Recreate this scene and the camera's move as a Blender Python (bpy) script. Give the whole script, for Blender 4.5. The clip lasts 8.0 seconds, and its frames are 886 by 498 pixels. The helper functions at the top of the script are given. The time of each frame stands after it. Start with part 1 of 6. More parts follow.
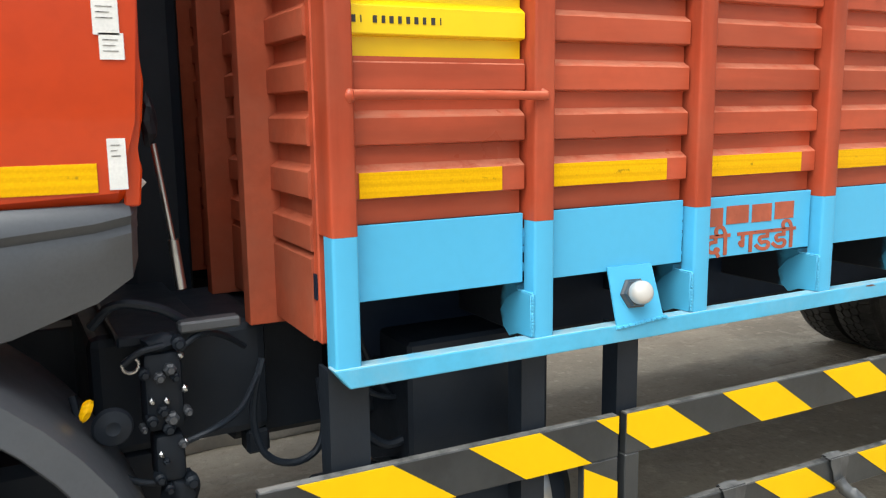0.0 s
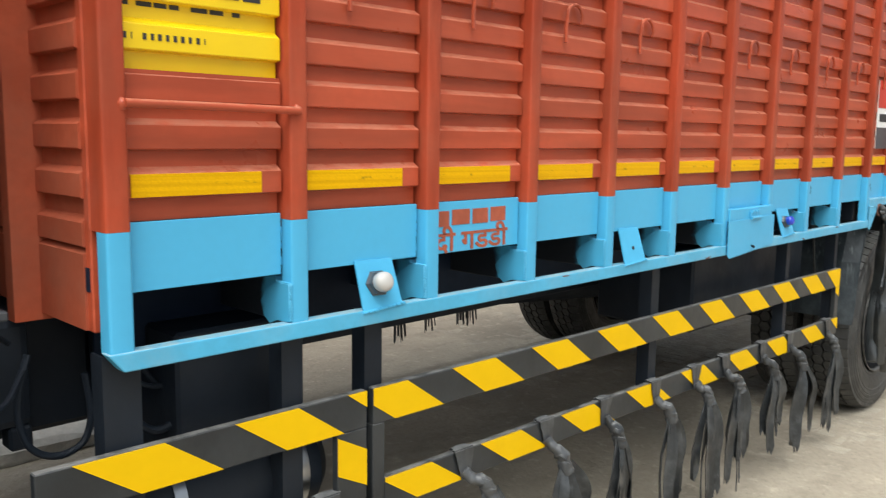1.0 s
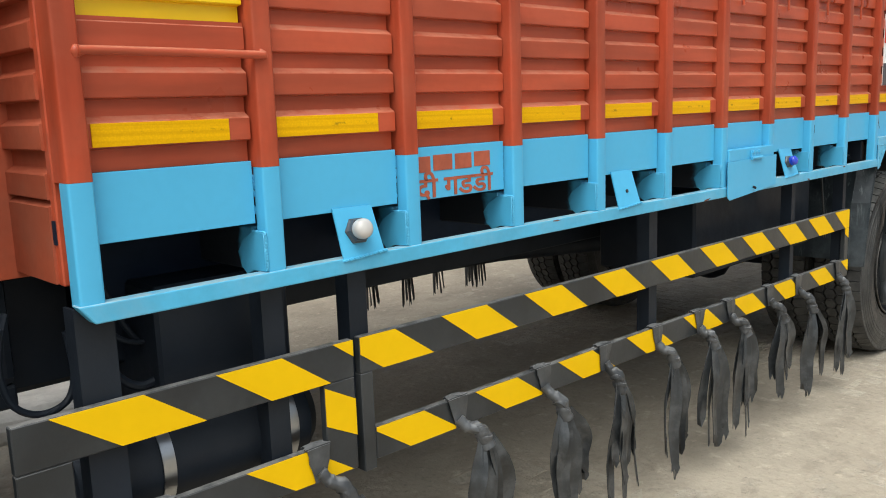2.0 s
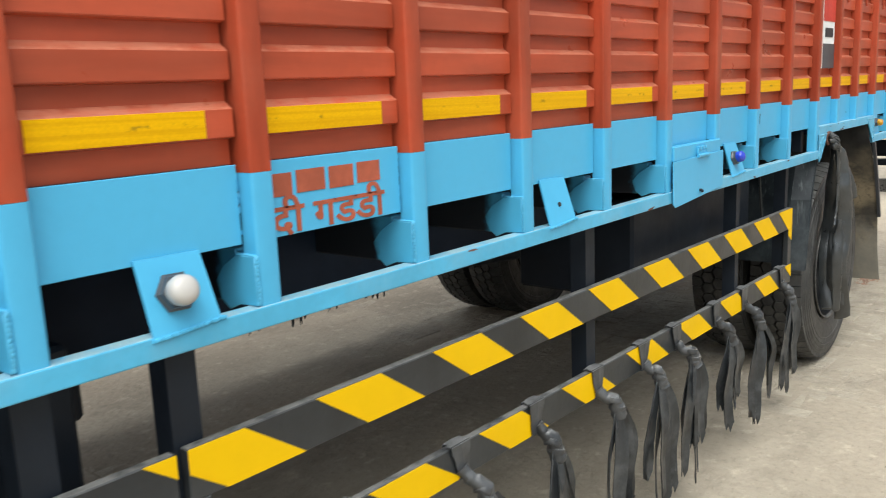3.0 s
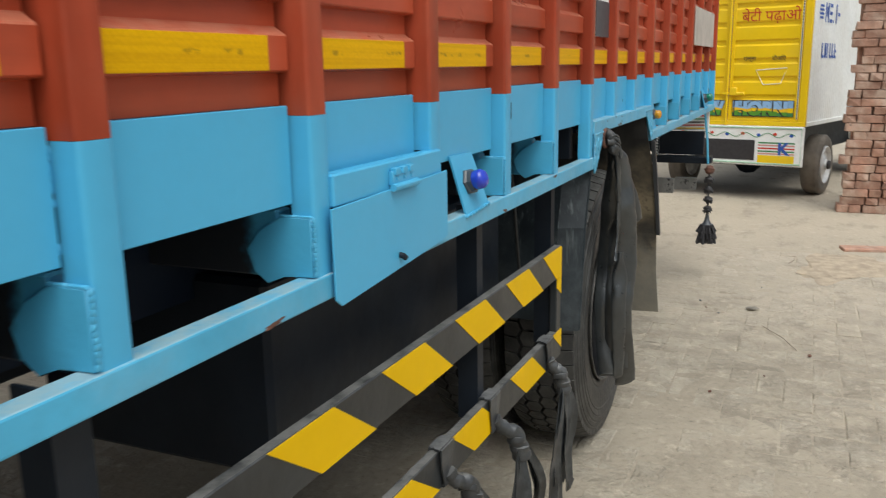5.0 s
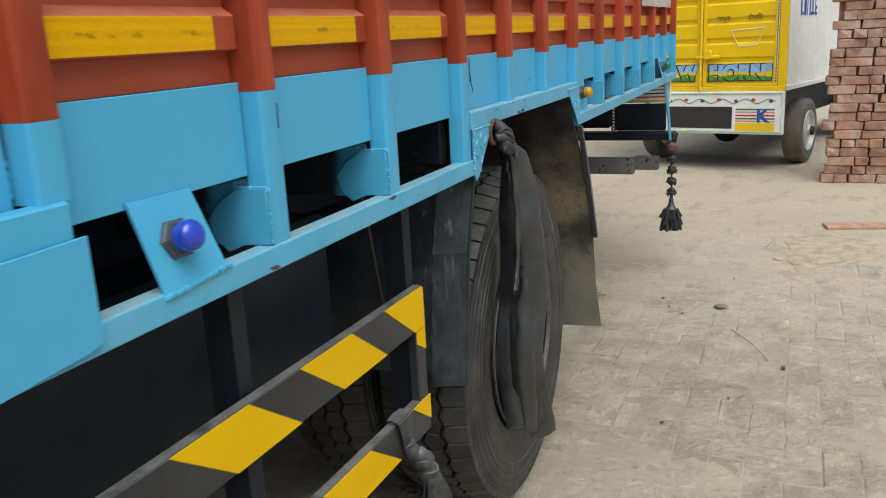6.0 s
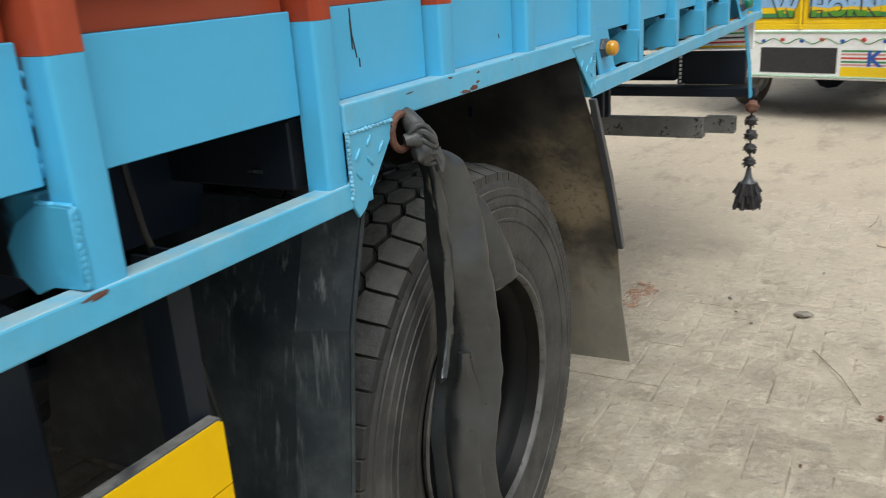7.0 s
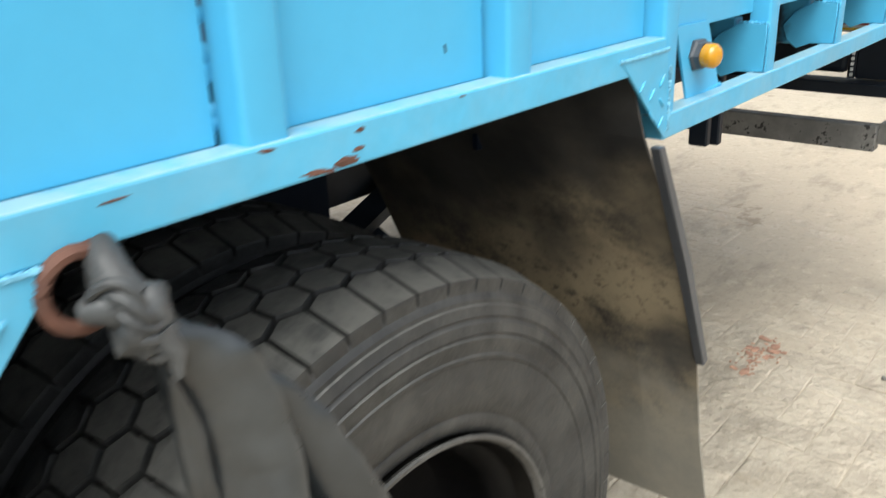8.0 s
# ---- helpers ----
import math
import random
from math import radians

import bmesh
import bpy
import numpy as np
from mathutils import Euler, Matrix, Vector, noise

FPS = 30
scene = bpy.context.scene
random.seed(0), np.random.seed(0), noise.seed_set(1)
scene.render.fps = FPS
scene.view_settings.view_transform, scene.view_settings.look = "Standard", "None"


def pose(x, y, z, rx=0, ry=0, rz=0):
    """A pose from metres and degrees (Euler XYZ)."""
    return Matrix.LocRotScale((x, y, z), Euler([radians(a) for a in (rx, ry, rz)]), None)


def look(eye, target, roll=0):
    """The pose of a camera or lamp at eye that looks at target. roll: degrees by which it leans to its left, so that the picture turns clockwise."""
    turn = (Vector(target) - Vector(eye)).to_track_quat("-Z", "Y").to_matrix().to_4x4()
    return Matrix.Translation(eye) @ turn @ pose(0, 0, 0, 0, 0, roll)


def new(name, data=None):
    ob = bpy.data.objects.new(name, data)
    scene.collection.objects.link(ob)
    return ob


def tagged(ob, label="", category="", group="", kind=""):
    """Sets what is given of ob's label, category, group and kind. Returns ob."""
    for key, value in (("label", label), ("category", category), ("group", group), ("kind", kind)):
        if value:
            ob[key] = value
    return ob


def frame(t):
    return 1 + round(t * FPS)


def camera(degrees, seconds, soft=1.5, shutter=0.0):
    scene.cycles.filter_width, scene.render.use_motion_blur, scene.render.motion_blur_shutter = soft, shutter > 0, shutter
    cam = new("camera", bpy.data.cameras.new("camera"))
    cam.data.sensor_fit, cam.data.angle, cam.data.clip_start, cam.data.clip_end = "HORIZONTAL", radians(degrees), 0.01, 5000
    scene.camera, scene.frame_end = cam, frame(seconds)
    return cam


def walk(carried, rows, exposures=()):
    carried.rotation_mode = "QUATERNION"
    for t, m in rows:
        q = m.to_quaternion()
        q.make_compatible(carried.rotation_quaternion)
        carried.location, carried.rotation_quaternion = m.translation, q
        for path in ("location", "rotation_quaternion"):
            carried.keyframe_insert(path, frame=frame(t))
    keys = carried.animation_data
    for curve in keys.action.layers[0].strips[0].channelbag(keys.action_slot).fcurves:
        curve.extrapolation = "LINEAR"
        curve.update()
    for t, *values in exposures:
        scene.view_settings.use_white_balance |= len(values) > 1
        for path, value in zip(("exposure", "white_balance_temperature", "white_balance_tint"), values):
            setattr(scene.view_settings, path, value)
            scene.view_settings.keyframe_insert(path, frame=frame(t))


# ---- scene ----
cam = camera(55.7, 8.0, soft=1.0, shutter=0.2)
PATH = [
    (0, (-0.52, -1.282, 1.505), (0.405, 0.463, 1.189), -0.2),
    (0.2, (-0.619, -1.315, 1.489), (0.395, 0.38, 1.175), 1.5),
    (0.5, (-0.709, -1.355, 1.5), (0.495, 0.219, 1.226), 2.7),
    (0.8, (-0.702, -1.421, 1.495), (0.65, 0.034, 1.257), 2.4),
    (1, (-0.682, -1.472, 1.481), (0.731, -0.08, 1.227), 1.2),
    (1.2, (-0.657, -1.534, 1.45), (0.774, -0.166, 1.168), -0.1),
    (1.5, (-0.627, -1.585, 1.422), (0.77, -0.188, 1.11), -1.4),
    (1.7, (-0.621, -1.582, 1.409), (0.746, -0.155, 1.096), -1.6),
    (2.8, (-0.267, -1.167, 1.423), (1.203, 0.139, 1.057), -1.6),
    (3, (-0.1, -1.099, 1.425), (1.418, 0.151, 1.067), -2.0),
    (3.3, (0.089, -1.01, 1.431), (1.652, 0.193, 1.094), -2.2),
    (3.5, (0.206, -0.922, 1.412), (1.807, 0.224, 1.058), -1.4),
    (3.8, (0.397, -0.78, 1.405), (2.083, 0.229, 1.03), -0.4),
    (4, (0.566, -0.728, 1.42), (2.313, 0.168, 1.041), -0.0),
    (4.2, (0.689, -0.733, 1.401), (2.463, 0.119, 1.042), -1.1),
    (4.5, (0.999, -0.696, 1.409), (2.797, 0.111, 1.069), -1.5),
    (4.8, (1.202, -0.654, 1.405), (2.989, 0.168, 1.044), -1.0),
    (5, (1.36, -0.611, 1.382), (3.154, 0.171, 0.973), -0.7),
    (5.2, (1.526, -0.581, 1.39), (3.343, 0.121, 0.936), -0.8),
    (6.3, (2.357, -0.727, 1.388), (4.123, 0.07, 0.896), -3.5),
    (6.5, (2.545, -0.687, 1.384), (4.297, 0.133, 0.877), -3.4),
    (6.8, (2.802, -0.676, 1.397), (4.516, 0.195, 0.847), -3.9),
    (7, (3.001, -0.677, 1.385), (4.655, 0.268, 0.776), -3.5),
    (7.2, (3.185, -0.668, 1.382), (4.750, 0.390, 0.721), -3.9),
    (7.5, (3.404, -0.627, 1.398), (4.824, 0.571, 0.656), -3.3),
    (7.8, (3.665, -0.527, 1.359), (5.072, 0.686, 0.617), -2.3),
    (8, (3.833, -0.528, 1.389), (5.258, 0.684, 0.681), -1.8),
]
EXPOSURES = [(0, 0.68), (0.5, 0.78), (1.0, 0.42), (1.5, 0.28), (3.0, 0.40), (3.5, 0.16), (4.0, 0.04), (4.5, -0.12), (6.5, -0.12), (7.0, 0.04), (7.5, 0.42), (8, 0.66)]
walk(cam, [(t, look(eye, target, roll)) for t, eye, target, roll in PATH], exposures=[(t, stops, 6200, 5) for t, stops in EXPOSURES])
# ---------------------------------------------------------------- world, sun, exposure
world = bpy.data.worlds.new("overcast_sky")
scene.world = world
world.use_nodes = True
wn = world.node_tree.nodes
sky = wn.new("ShaderNodeTexSky")
sky.sky_type = "NISHITA"
sky.sun_disc = False
sky.sun_elevation, sky.sun_rotation = radians(62), radians(233)
sky.air_density, sky.dust_density, sky.ozone_density = 1.0, 6.0, 1.0
wn["Background"].inputs["Strength"].default_value = 0.145
haze = wn.new("ShaderNodeHueSaturation")
haze.inputs["Saturation"].default_value = 0.45
world.node_tree.links.new(sky.outputs["Color"], haze.inputs["Color"])
world.node_tree.links.new(haze.outputs["Color"], wn["Background"].inputs["Color"])
sun = new("sun", bpy.data.lights.new("sun", "SUN"))
sun.data.energy, sun.data.angle, sun.data.color = 1.75, radians(60), (1.0, 0.98, 0.94)
sun.matrix_world = look((-3.2, -4.85, 16.0), (3.2, 0, 1))

# ---------------------------------------------------------------- materials


def nodes_of(name):
    m = bpy.data.materials.new(name)
    m.use_nodes = True
    t = m.node_tree
    return m, t, t.nodes["Principled BSDF"]


def add(t, kind, **values):
    n = t.nodes.new(kind)
    for key, value in values.items():
        n.inputs[key].default_value = value
    return n


def noise_of(t, scale, detail=5.0, rough=0.55, stretch=(1, 1, 1)):
    """Noise over the world's metres."""
    g = t.nodes.new("ShaderNodeNewGeometry")
    v = add(t, "ShaderNodeVectorMath")
    v.operation = "MULTIPLY"
    v.inputs[1].default_value = stretch
    t.links.new(g.outputs["Position"], v.inputs[0])
    n = add(t, "ShaderNodeTexNoise", Scale=scale, Detail=detail, Roughness=rough)
    t.links.new(v.outputs[0], n.inputs["Vector"])
    return n.outputs["Fac"]


def ramp(t, fac, lo, hi):
    r = t.nodes.new("ShaderNodeMapRange")
    r.inputs["From Min"].default_value, r.inputs["From Max"].default_value = lo, hi
    r.interpolation_type = "SMOOTHSTEP"
    t.links.new(fac, r.inputs["Value"])
    return r.outputs["Result"]


def blend(t, fac, a, b):
    m = t.nodes.new("ShaderNodeMix")
    m.data_type = "RGBA"
    for socket, value in ((m.inputs["Factor"], fac), (m.inputs["A"], a), (m.inputs["B"], b)):
        if isinstance(value, (int, float)):
            socket.default_value = value
        elif isinstance(value, tuple):
            socket.default_value = (*value, 1)
        else:
            t.links.new(value, socket)
    return m.outputs["Result"]


def product(t, a, b):
    m = t.nodes.new("ShaderNodeMath")
    m.operation = "MULTIPLY"
    t.links.new(a, m.inputs[0])
    if isinstance(b, float):
        m.inputs[1].default_value = b
    else:
        t.links.new(b, m.inputs[1])
    return m.outputs[0]


def surface(name, base, rough=0.5, metal=0.0, vary=0.12, scale=4.0, fine=60.0, bump=0.15, depth=0.004,
            wear=None, wear_amount=0.0, wear_scale=14.0, dust=None, dust_amount=0.0, stretch=(1, 1, 1), per_piece=0.0, coat=0.0, top_dust_sheen=None, slant=(0.6, 0.9), gloss=0.5, mottle=0.35, drift=None):
    """A painted, rubber, stone or metal surface: broad and fine variation, chips or stains, dust and relief."""
    m, t, p = nodes_of(name)
    dark = tuple(max(0.0, c * (1 - vary)) for c in base)
    light = tuple(min(1.0, c * (1 + vary)) for c in base)
    col = blend(t, ramp(t, noise_of(t, scale, stretch=stretch), 0.3, 0.7), dark, light)
    col = blend(t, product(t, ramp(t, noise_of(t, fine, 3.0), 0.35, 0.75), mottle), col, tuple(c * 0.72 for c in base))
    if per_piece:
        o = t.nodes.new("ShaderNodeObjectInfo")
        h = t.nodes.new("ShaderNodeHueSaturation")
        r = t.nodes.new("ShaderNodeMapRange")
        r.inputs["To Min"].default_value, r.inputs["To Max"].default_value = 1 - per_piece, 1 + per_piece
        t.links.new(o.outputs["Random"], r.inputs["Value"])
        t.links.new(r.outputs["Result"], h.inputs["Value"])
        t.links.new(col, h.inputs["Color"])
        col = h.outputs["Color"]
    if dust:
        col = blend(t, product(t, ramp(t, noise_of(t, scale * 0.7, 6.0, 0.65), 0.4, 0.72), dust_amount), col, dust)
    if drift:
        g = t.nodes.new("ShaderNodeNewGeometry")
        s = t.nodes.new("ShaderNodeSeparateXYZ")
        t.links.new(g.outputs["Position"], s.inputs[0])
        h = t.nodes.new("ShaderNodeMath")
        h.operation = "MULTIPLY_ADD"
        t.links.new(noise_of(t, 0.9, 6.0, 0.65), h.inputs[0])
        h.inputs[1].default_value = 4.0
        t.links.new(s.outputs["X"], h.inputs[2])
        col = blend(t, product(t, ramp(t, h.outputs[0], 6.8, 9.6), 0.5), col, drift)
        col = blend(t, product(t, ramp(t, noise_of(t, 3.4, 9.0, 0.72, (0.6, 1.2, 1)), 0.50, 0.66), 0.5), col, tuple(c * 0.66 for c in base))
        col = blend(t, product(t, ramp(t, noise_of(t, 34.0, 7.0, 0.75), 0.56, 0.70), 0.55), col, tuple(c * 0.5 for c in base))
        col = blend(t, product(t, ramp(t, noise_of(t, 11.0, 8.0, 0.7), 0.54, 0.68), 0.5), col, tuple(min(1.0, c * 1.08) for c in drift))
    # Pales faces that look up: settled dust, and painted sky sheen on red ridges.
    if top_dust_sheen:
        g = t.nodes.new("ShaderNodeNewGeometry")
        s = t.nodes.new("ShaderNodeSeparateXYZ")
        t.links.new(g.outputs["Normal"], s.inputs[0])
        up = product(t, ramp(t, s.outputs["Z"], *slant), ramp(t, noise_of(t, 22.0, 7.0, 0.7), 0.25, 0.6))
        col = blend(t, up, col, top_dust_sheen)
    if wear:
        spots = ramp(t, noise_of(t, wear_scale, 8.0, 0.7), 1 - wear_amount, 1.04 - wear_amount)
        col = blend(t, spots, col, wear)
    t.links.new(col, p.inputs["Base Color"])
    r = t.nodes.new("ShaderNodeMapRange")
    r.inputs["To Min"].default_value, r.inputs["To Max"].default_value = max(0.03, rough - 0.1), min(1.0, rough + 0.12)
    t.links.new(noise_of(t, scale * 3), r.inputs["Value"])
    t.links.new(r.outputs["Result"], p.inputs["Roughness"])
    p.inputs["Metallic"].default_value = metal
    p.inputs["Coat Weight"].default_value = coat
    p.inputs["Specular IOR Level"].default_value = gloss
    b = add(t, "ShaderNodeBump", Strength=bump, Distance=depth)
    t.links.new(noise_of(t, fine * 0.6, 6.0), b.inputs["Height"])
    t.links.new(b.outputs["Normal"], p.inputs["Normal"])
    return m



def scratched_sheet():
    """Blue black sheet steel with a dusty film and pale scratches running down it."""
    m, t, p = nodes_of("mudguard_sheet")
    col = blend(t, ramp(t, noise_of(t, 4.0), 0.3, 0.7), (0.008, 0.012, 0.015), (0.020, 0.028, 0.033))
    col = blend(t, product(t, ramp(t, noise_of(t, 9.0, 7.0, 0.7), 0.42, 0.75), 0.6), col, (0.068, 0.078, 0.082))
    lines = ramp(t, noise_of(t, 1.0, 4.0, 0.6, (70, 70, 1.6)), 0.54, 0.76)
    col = blend(t, product(t, lines, ramp(t, noise_of(t, 5.0, 4.0, 0.6, (1, 1, 0.4)), 0.44, 0.68)), col, (0.115, 0.13, 0.13))
    t.links.new(col, p.inputs["Base Color"])
    p.inputs["Roughness"].default_value = 0.42
    p.inputs["Specular IOR Level"].default_value = 0.4
    b = add(t, "ShaderNodeBump", Strength=0.3, Distance=0.003)
    t.links.new(noise_of(t, 25.0, 5.0), b.inputs["Height"])
    t.links.new(b.outputs["Normal"], p.inputs["Normal"])
    return m


def flap_rubber():
    """Black rubber with soft tan mud splashed over its middle and a grey film of dried mud at its lower end."""
    m, t, p = nodes_of("mudflap_rubber")
    g = t.nodes.new("ShaderNodeNewGeometry")
    s = t.nodes.new("ShaderNodeSeparateXYZ")
    t.links.new(g.outputs["Position"], s.inputs[0])
    col = blend(t, ramp(t, noise_of(t, 6.0), 0.3, 0.7), (0.014, 0.0145, 0.015), (0.050, 0.048, 0.044))
    splash = product(t, ramp(t, noise_of(t, 5.5, 9.0, 0.74), 0.33, 0.58), ramp(t, noise_of(t, 2.6, 2.0), 0.28, 0.55))
    height = t.nodes.new("ShaderNodeMath")
    height.operation = "MULTIPLY_ADD"
    t.links.new(noise_of(t, 4.0, 4.0), height.inputs[0])
    height.inputs[1].default_value = -0.5
    t.links.new(s.outputs["Z"], height.inputs[2])
    reach = t.nodes.new("ShaderNodeMath")
    reach.operation = "SUBTRACT"
    reach.inputs[0].default_value = 1.0
    t.links.new(ramp(t, height.outputs[0], 0.52, 0.80), reach.inputs[1])
    splash = product(t, splash, reach.outputs[0])
    col = blend(t, product(t, splash, 0.9), col, (0.35, 0.285, 0.185))
    speck = product(t, ramp(t, noise_of(t, 38.0, 6.0, 0.7), 0.50, 0.72), splash)
    col = blend(t, speck, col, (0.016, 0.016, 0.014))
    low = t.nodes.new("ShaderNodeMath")
    low.operation = "MULTIPLY_ADD"
    t.links.new(noise_of(t, 7.0, 5.0), low.inputs[0])
    low.inputs[1].default_value = 0.35
    t.links.new(s.outputs["Z"], low.inputs[2])
    film = t.nodes.new("ShaderNodeMath")
    film.operation = "SUBTRACT"
    film.inputs[0].default_value = 1.0
    t.links.new(ramp(t, low.outputs[0], 0.66, 0.86), film.inputs[1])
    col = blend(t, product(t, film.outputs[0], 0.8), col, (0.25, 0.235, 0.198))
    t.links.new(col, p.inputs["Base Color"])
    p.inputs["Roughness"].default_value = 0.62
    b = add(t, "ShaderNodeBump", Strength=0.4, Distance=0.004)
    t.links.new(noise_of(t, 30.0, 6.0), b.inputs["Height"])
    t.links.new(b.outputs["Normal"], p.inputs["Normal"])
    return m



def smudged_tape():
    """Amber prismatic tape: faint lengthwise bands, a fine mesh grain and dark smudges along its middle."""
    m, t, p = nodes_of("amber_reflective_tape")
    g = t.nodes.new("ShaderNodeTexCoord")
    s = t.nodes.new("ShaderNodeSeparateXYZ")
    t.links.new(g.outputs["Generated"], s.inputs[0])
    bands = noise_of(t, 1.0, 3.0, 0.5, (0.6, 1, 130))
    col = blend(t, ramp(t, bands, 0.35, 0.65), (0.70, 0.37, 0.0), (0.82, 0.455, 0.0))
    v = add(t, "ShaderNodeTexVoronoi", Scale=230.0)
    h = t.nodes.new("ShaderNodeNewGeometry")
    t.links.new(h.outputs["Position"], v.inputs["Vector"])
    col = blend(t, product(t, ramp(t, v.outputs["Distance"], 0.2, 0.7), 0.22), col, (0.52, 0.25, 0.0))
    off = t.nodes.new("ShaderNodeMath")
    off.operation = "SUBTRACT"
    t.links.new(s.outputs["Z"], off.inputs[0])
    off.inputs[1].default_value = 0.52
    dist = t.nodes.new("ShaderNodeMath")
    dist.operation = "ABSOLUTE"
    t.links.new(off.outputs[0], dist.inputs[0])
    away = ramp(t, dist.outputs[0], 0.03, 0.13)
    near = t.nodes.new("ShaderNodeMath")
    near.operation = "SUBTRACT"
    near.inputs[0].default_value = 1.0
    t.links.new(away, near.inputs[1])
    spots = product(t, near.outputs[0], ramp(t, noise_of(t, 26.0, 5.0, 0.7, (1, 1, 1.5)), 0.57, 0.66))
    col = blend(t, product(t, spots, 0.65), col, (0.20, 0.12, 0.015))
    t.links.new(col, p.inputs["Base Color"])
    p.inputs["Roughness"].default_value = 0.36
    p.inputs["Specular IOR Level"].default_value = 0.1
    b = add(t, "ShaderNodeBump", Strength=0.2, Distance=0.001)
    t.links.new(v.outputs["Distance"], b.inputs["Height"])
    t.links.new(b.outputs["Normal"], p.inputs["Normal"])
    return m


BLUE = surface("sky_blue_paint", (0.088, 0.42, 0.675), 0.34, vary=0.03, scale=2.0, fine=45, bump=0.08, wear=(0.11, 0.12, 0.14), wear_amount=0.20, wear_scale=12, dust=(0.12, 0.44, 0.64), dust_amount=0.06, mottle=0.08, gloss=0.32)
RAIL = surface("sky_blue_rail_paint", (0.085, 0.42, 0.65), 0.36, vary=0.10, scale=6.0, fine=50, bump=0.2, wear=(0.20, 0.13, 0.10), wear_amount=0.30, wear_scale=11, dust=(0.26, 0.44, 0.52), dust_amount=0.4, mottle=0.2, top_dust_sheen=(0.30, 0.46, 0.52))
SEAM = surface("pale_blue_weld", (0.17, 0.44, 0.60), 0.5, vary=0.3, scale=30.0, fine=90, bump=0.4, wear=(0.16, 0.11, 0.09), wear_amount=0.40, wear_scale=40)
# The red's paler top tone paints in the bright line along each ridge.
RED = surface("oxide_red_paint", (0.410, 0.071, 0.031), 0.30, vary=0.26, scale=2.2, fine=40, bump=0.07, wear=(0.30, 0.12, 0.08), wear_amount=0.25, wear_scale=8, dust=(0.43, 0.115, 0.062), dust_amount=0.30, stretch=(0.6, 1, 5.0), gloss=0.28, mottle=0.18, top_dust_sheen=(0.47, 0.16, 0.095), slant=(0.35, 0.7))
RED_POST = surface("brushed_red_post_paint", (0.362, 0.057, 0.024), 0.38, vary=0.28, scale=5.0, fine=55, bump=0.10, wear=(0.26, 0.11, 0.075), wear_amount=0.27, wear_scale=10, dust=(0.38, 0.115, 0.065), dust_amount=0.35, stretch=(2.5, 2.5, 0.35), gloss=0.2, mottle=0.2)
RED_DULL = surface("weathered_red_primer", (0.37, 0.078, 0.036), 0.75, vary=0.18, scale=4.0, fine=40, bump=0.15, wear=(0.24, 0.10, 0.07), wear_amount=0.27, wear_scale=9, dust=(0.34, 0.14, 0.09), dust_amount=0.4, gloss=0.12)
YELLOW = surface("yellow_paint", (0.84, 0.57, 0.0), 0.42, vary=0.05, scale=5.0, fine=40, bump=0.1, wear=(0.5, 0.33, 0.03), wear_amount=0.2, mottle=0.1)
TAPE = smudged_tape()
GUARD_YELLOW = surface("guard_yellow_paint", (0.80, 0.485, 0.0), 0.55, vary=0.03, scale=6.0, fine=30, bump=0.12, wear=(0.33, 0.22, 0.03), wear_amount=0.19, wear_scale=16, gloss=0.12, mottle=0.08)
GUARD_BLACK = surface("guard_black_paint", (0.019, 0.022, 0.0245), 0.36, vary=0.3, scale=5.0, fine=50, bump=0.2, wear=(0.15, 0.155, 0.155), wear_amount=0.27, wear_scale=13, dust=(0.062, 0.066, 0.068), dust_amount=0.4, top_dust_sheen=(0.20, 0.195, 0.185))
# The blue in these next two blacks paints in the navy shade underneath.
CHASSIS = surface("chassis_black", (0.0085, 0.013, 0.0205), 0.55, vary=0.3, scale=5.0, fine=40, bump=0.3, dust=(0.019, 0.024, 0.031), dust_amount=0.4, gloss=0.3)
SHADE_STEEL = surface("shade_navy_inner_steel", (0.008, 0.015, 0.030), 0.6, vary=0.3, scale=3.0, fine=25, bump=0.3, gloss=0.15)
RUBBER = surface("streamer_rubber", (0.036, 0.0385, 0.041), 0.38, vary=0.3, scale=9.0, fine=60, bump=0.35, dust=(0.145, 0.149, 0.152), dust_amount=0.5, top_dust_sheen=(0.17, 0.17, 0.168))
STRIP_RUBBER = surface("dark_strip_rubber", (0.019, 0.0215, 0.0235), 0.34, vary=0.5, scale=22.0, fine=60, bump=0.4, dust=(0.092, 0.098, 0.102), dust_amount=0.6, stretch=(1, 1, 0.2), gloss=0.6)
TUBE = surface("black_inner_tube", (0.0175, 0.0205, 0.022), 0.30, vary=0.5, scale=12.0, fine=60, bump=0.2, depth=0.002, dust=(0.056, 0.062, 0.064), dust_amount=0.5, gloss=1.0)
TYRE = surface("tyre_rubber", (0.030, 0.0302, 0.0298), 0.52, vary=0.3, scale=16.0, fine=80, bump=0.6, depth=0.005, dust=(0.095, 0.093, 0.084), dust_amount=0.5, top_dust_sheen=(0.12, 0.116, 0.103), slant=(0.5, 0.95))
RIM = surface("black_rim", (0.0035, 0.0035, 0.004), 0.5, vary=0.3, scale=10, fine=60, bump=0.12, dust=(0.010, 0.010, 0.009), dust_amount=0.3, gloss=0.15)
RIM_EDGE = surface("worn_rim_edge", (0.085, 0.082, 0.076), 0.5, vary=0.4, scale=14, fine=60, bump=0.3, wear=(0.02, 0.02, 0.019), wear_amount=0.42, wear_scale=20)
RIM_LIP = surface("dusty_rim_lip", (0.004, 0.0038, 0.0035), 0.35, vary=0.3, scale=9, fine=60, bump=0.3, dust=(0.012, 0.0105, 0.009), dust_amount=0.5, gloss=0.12)
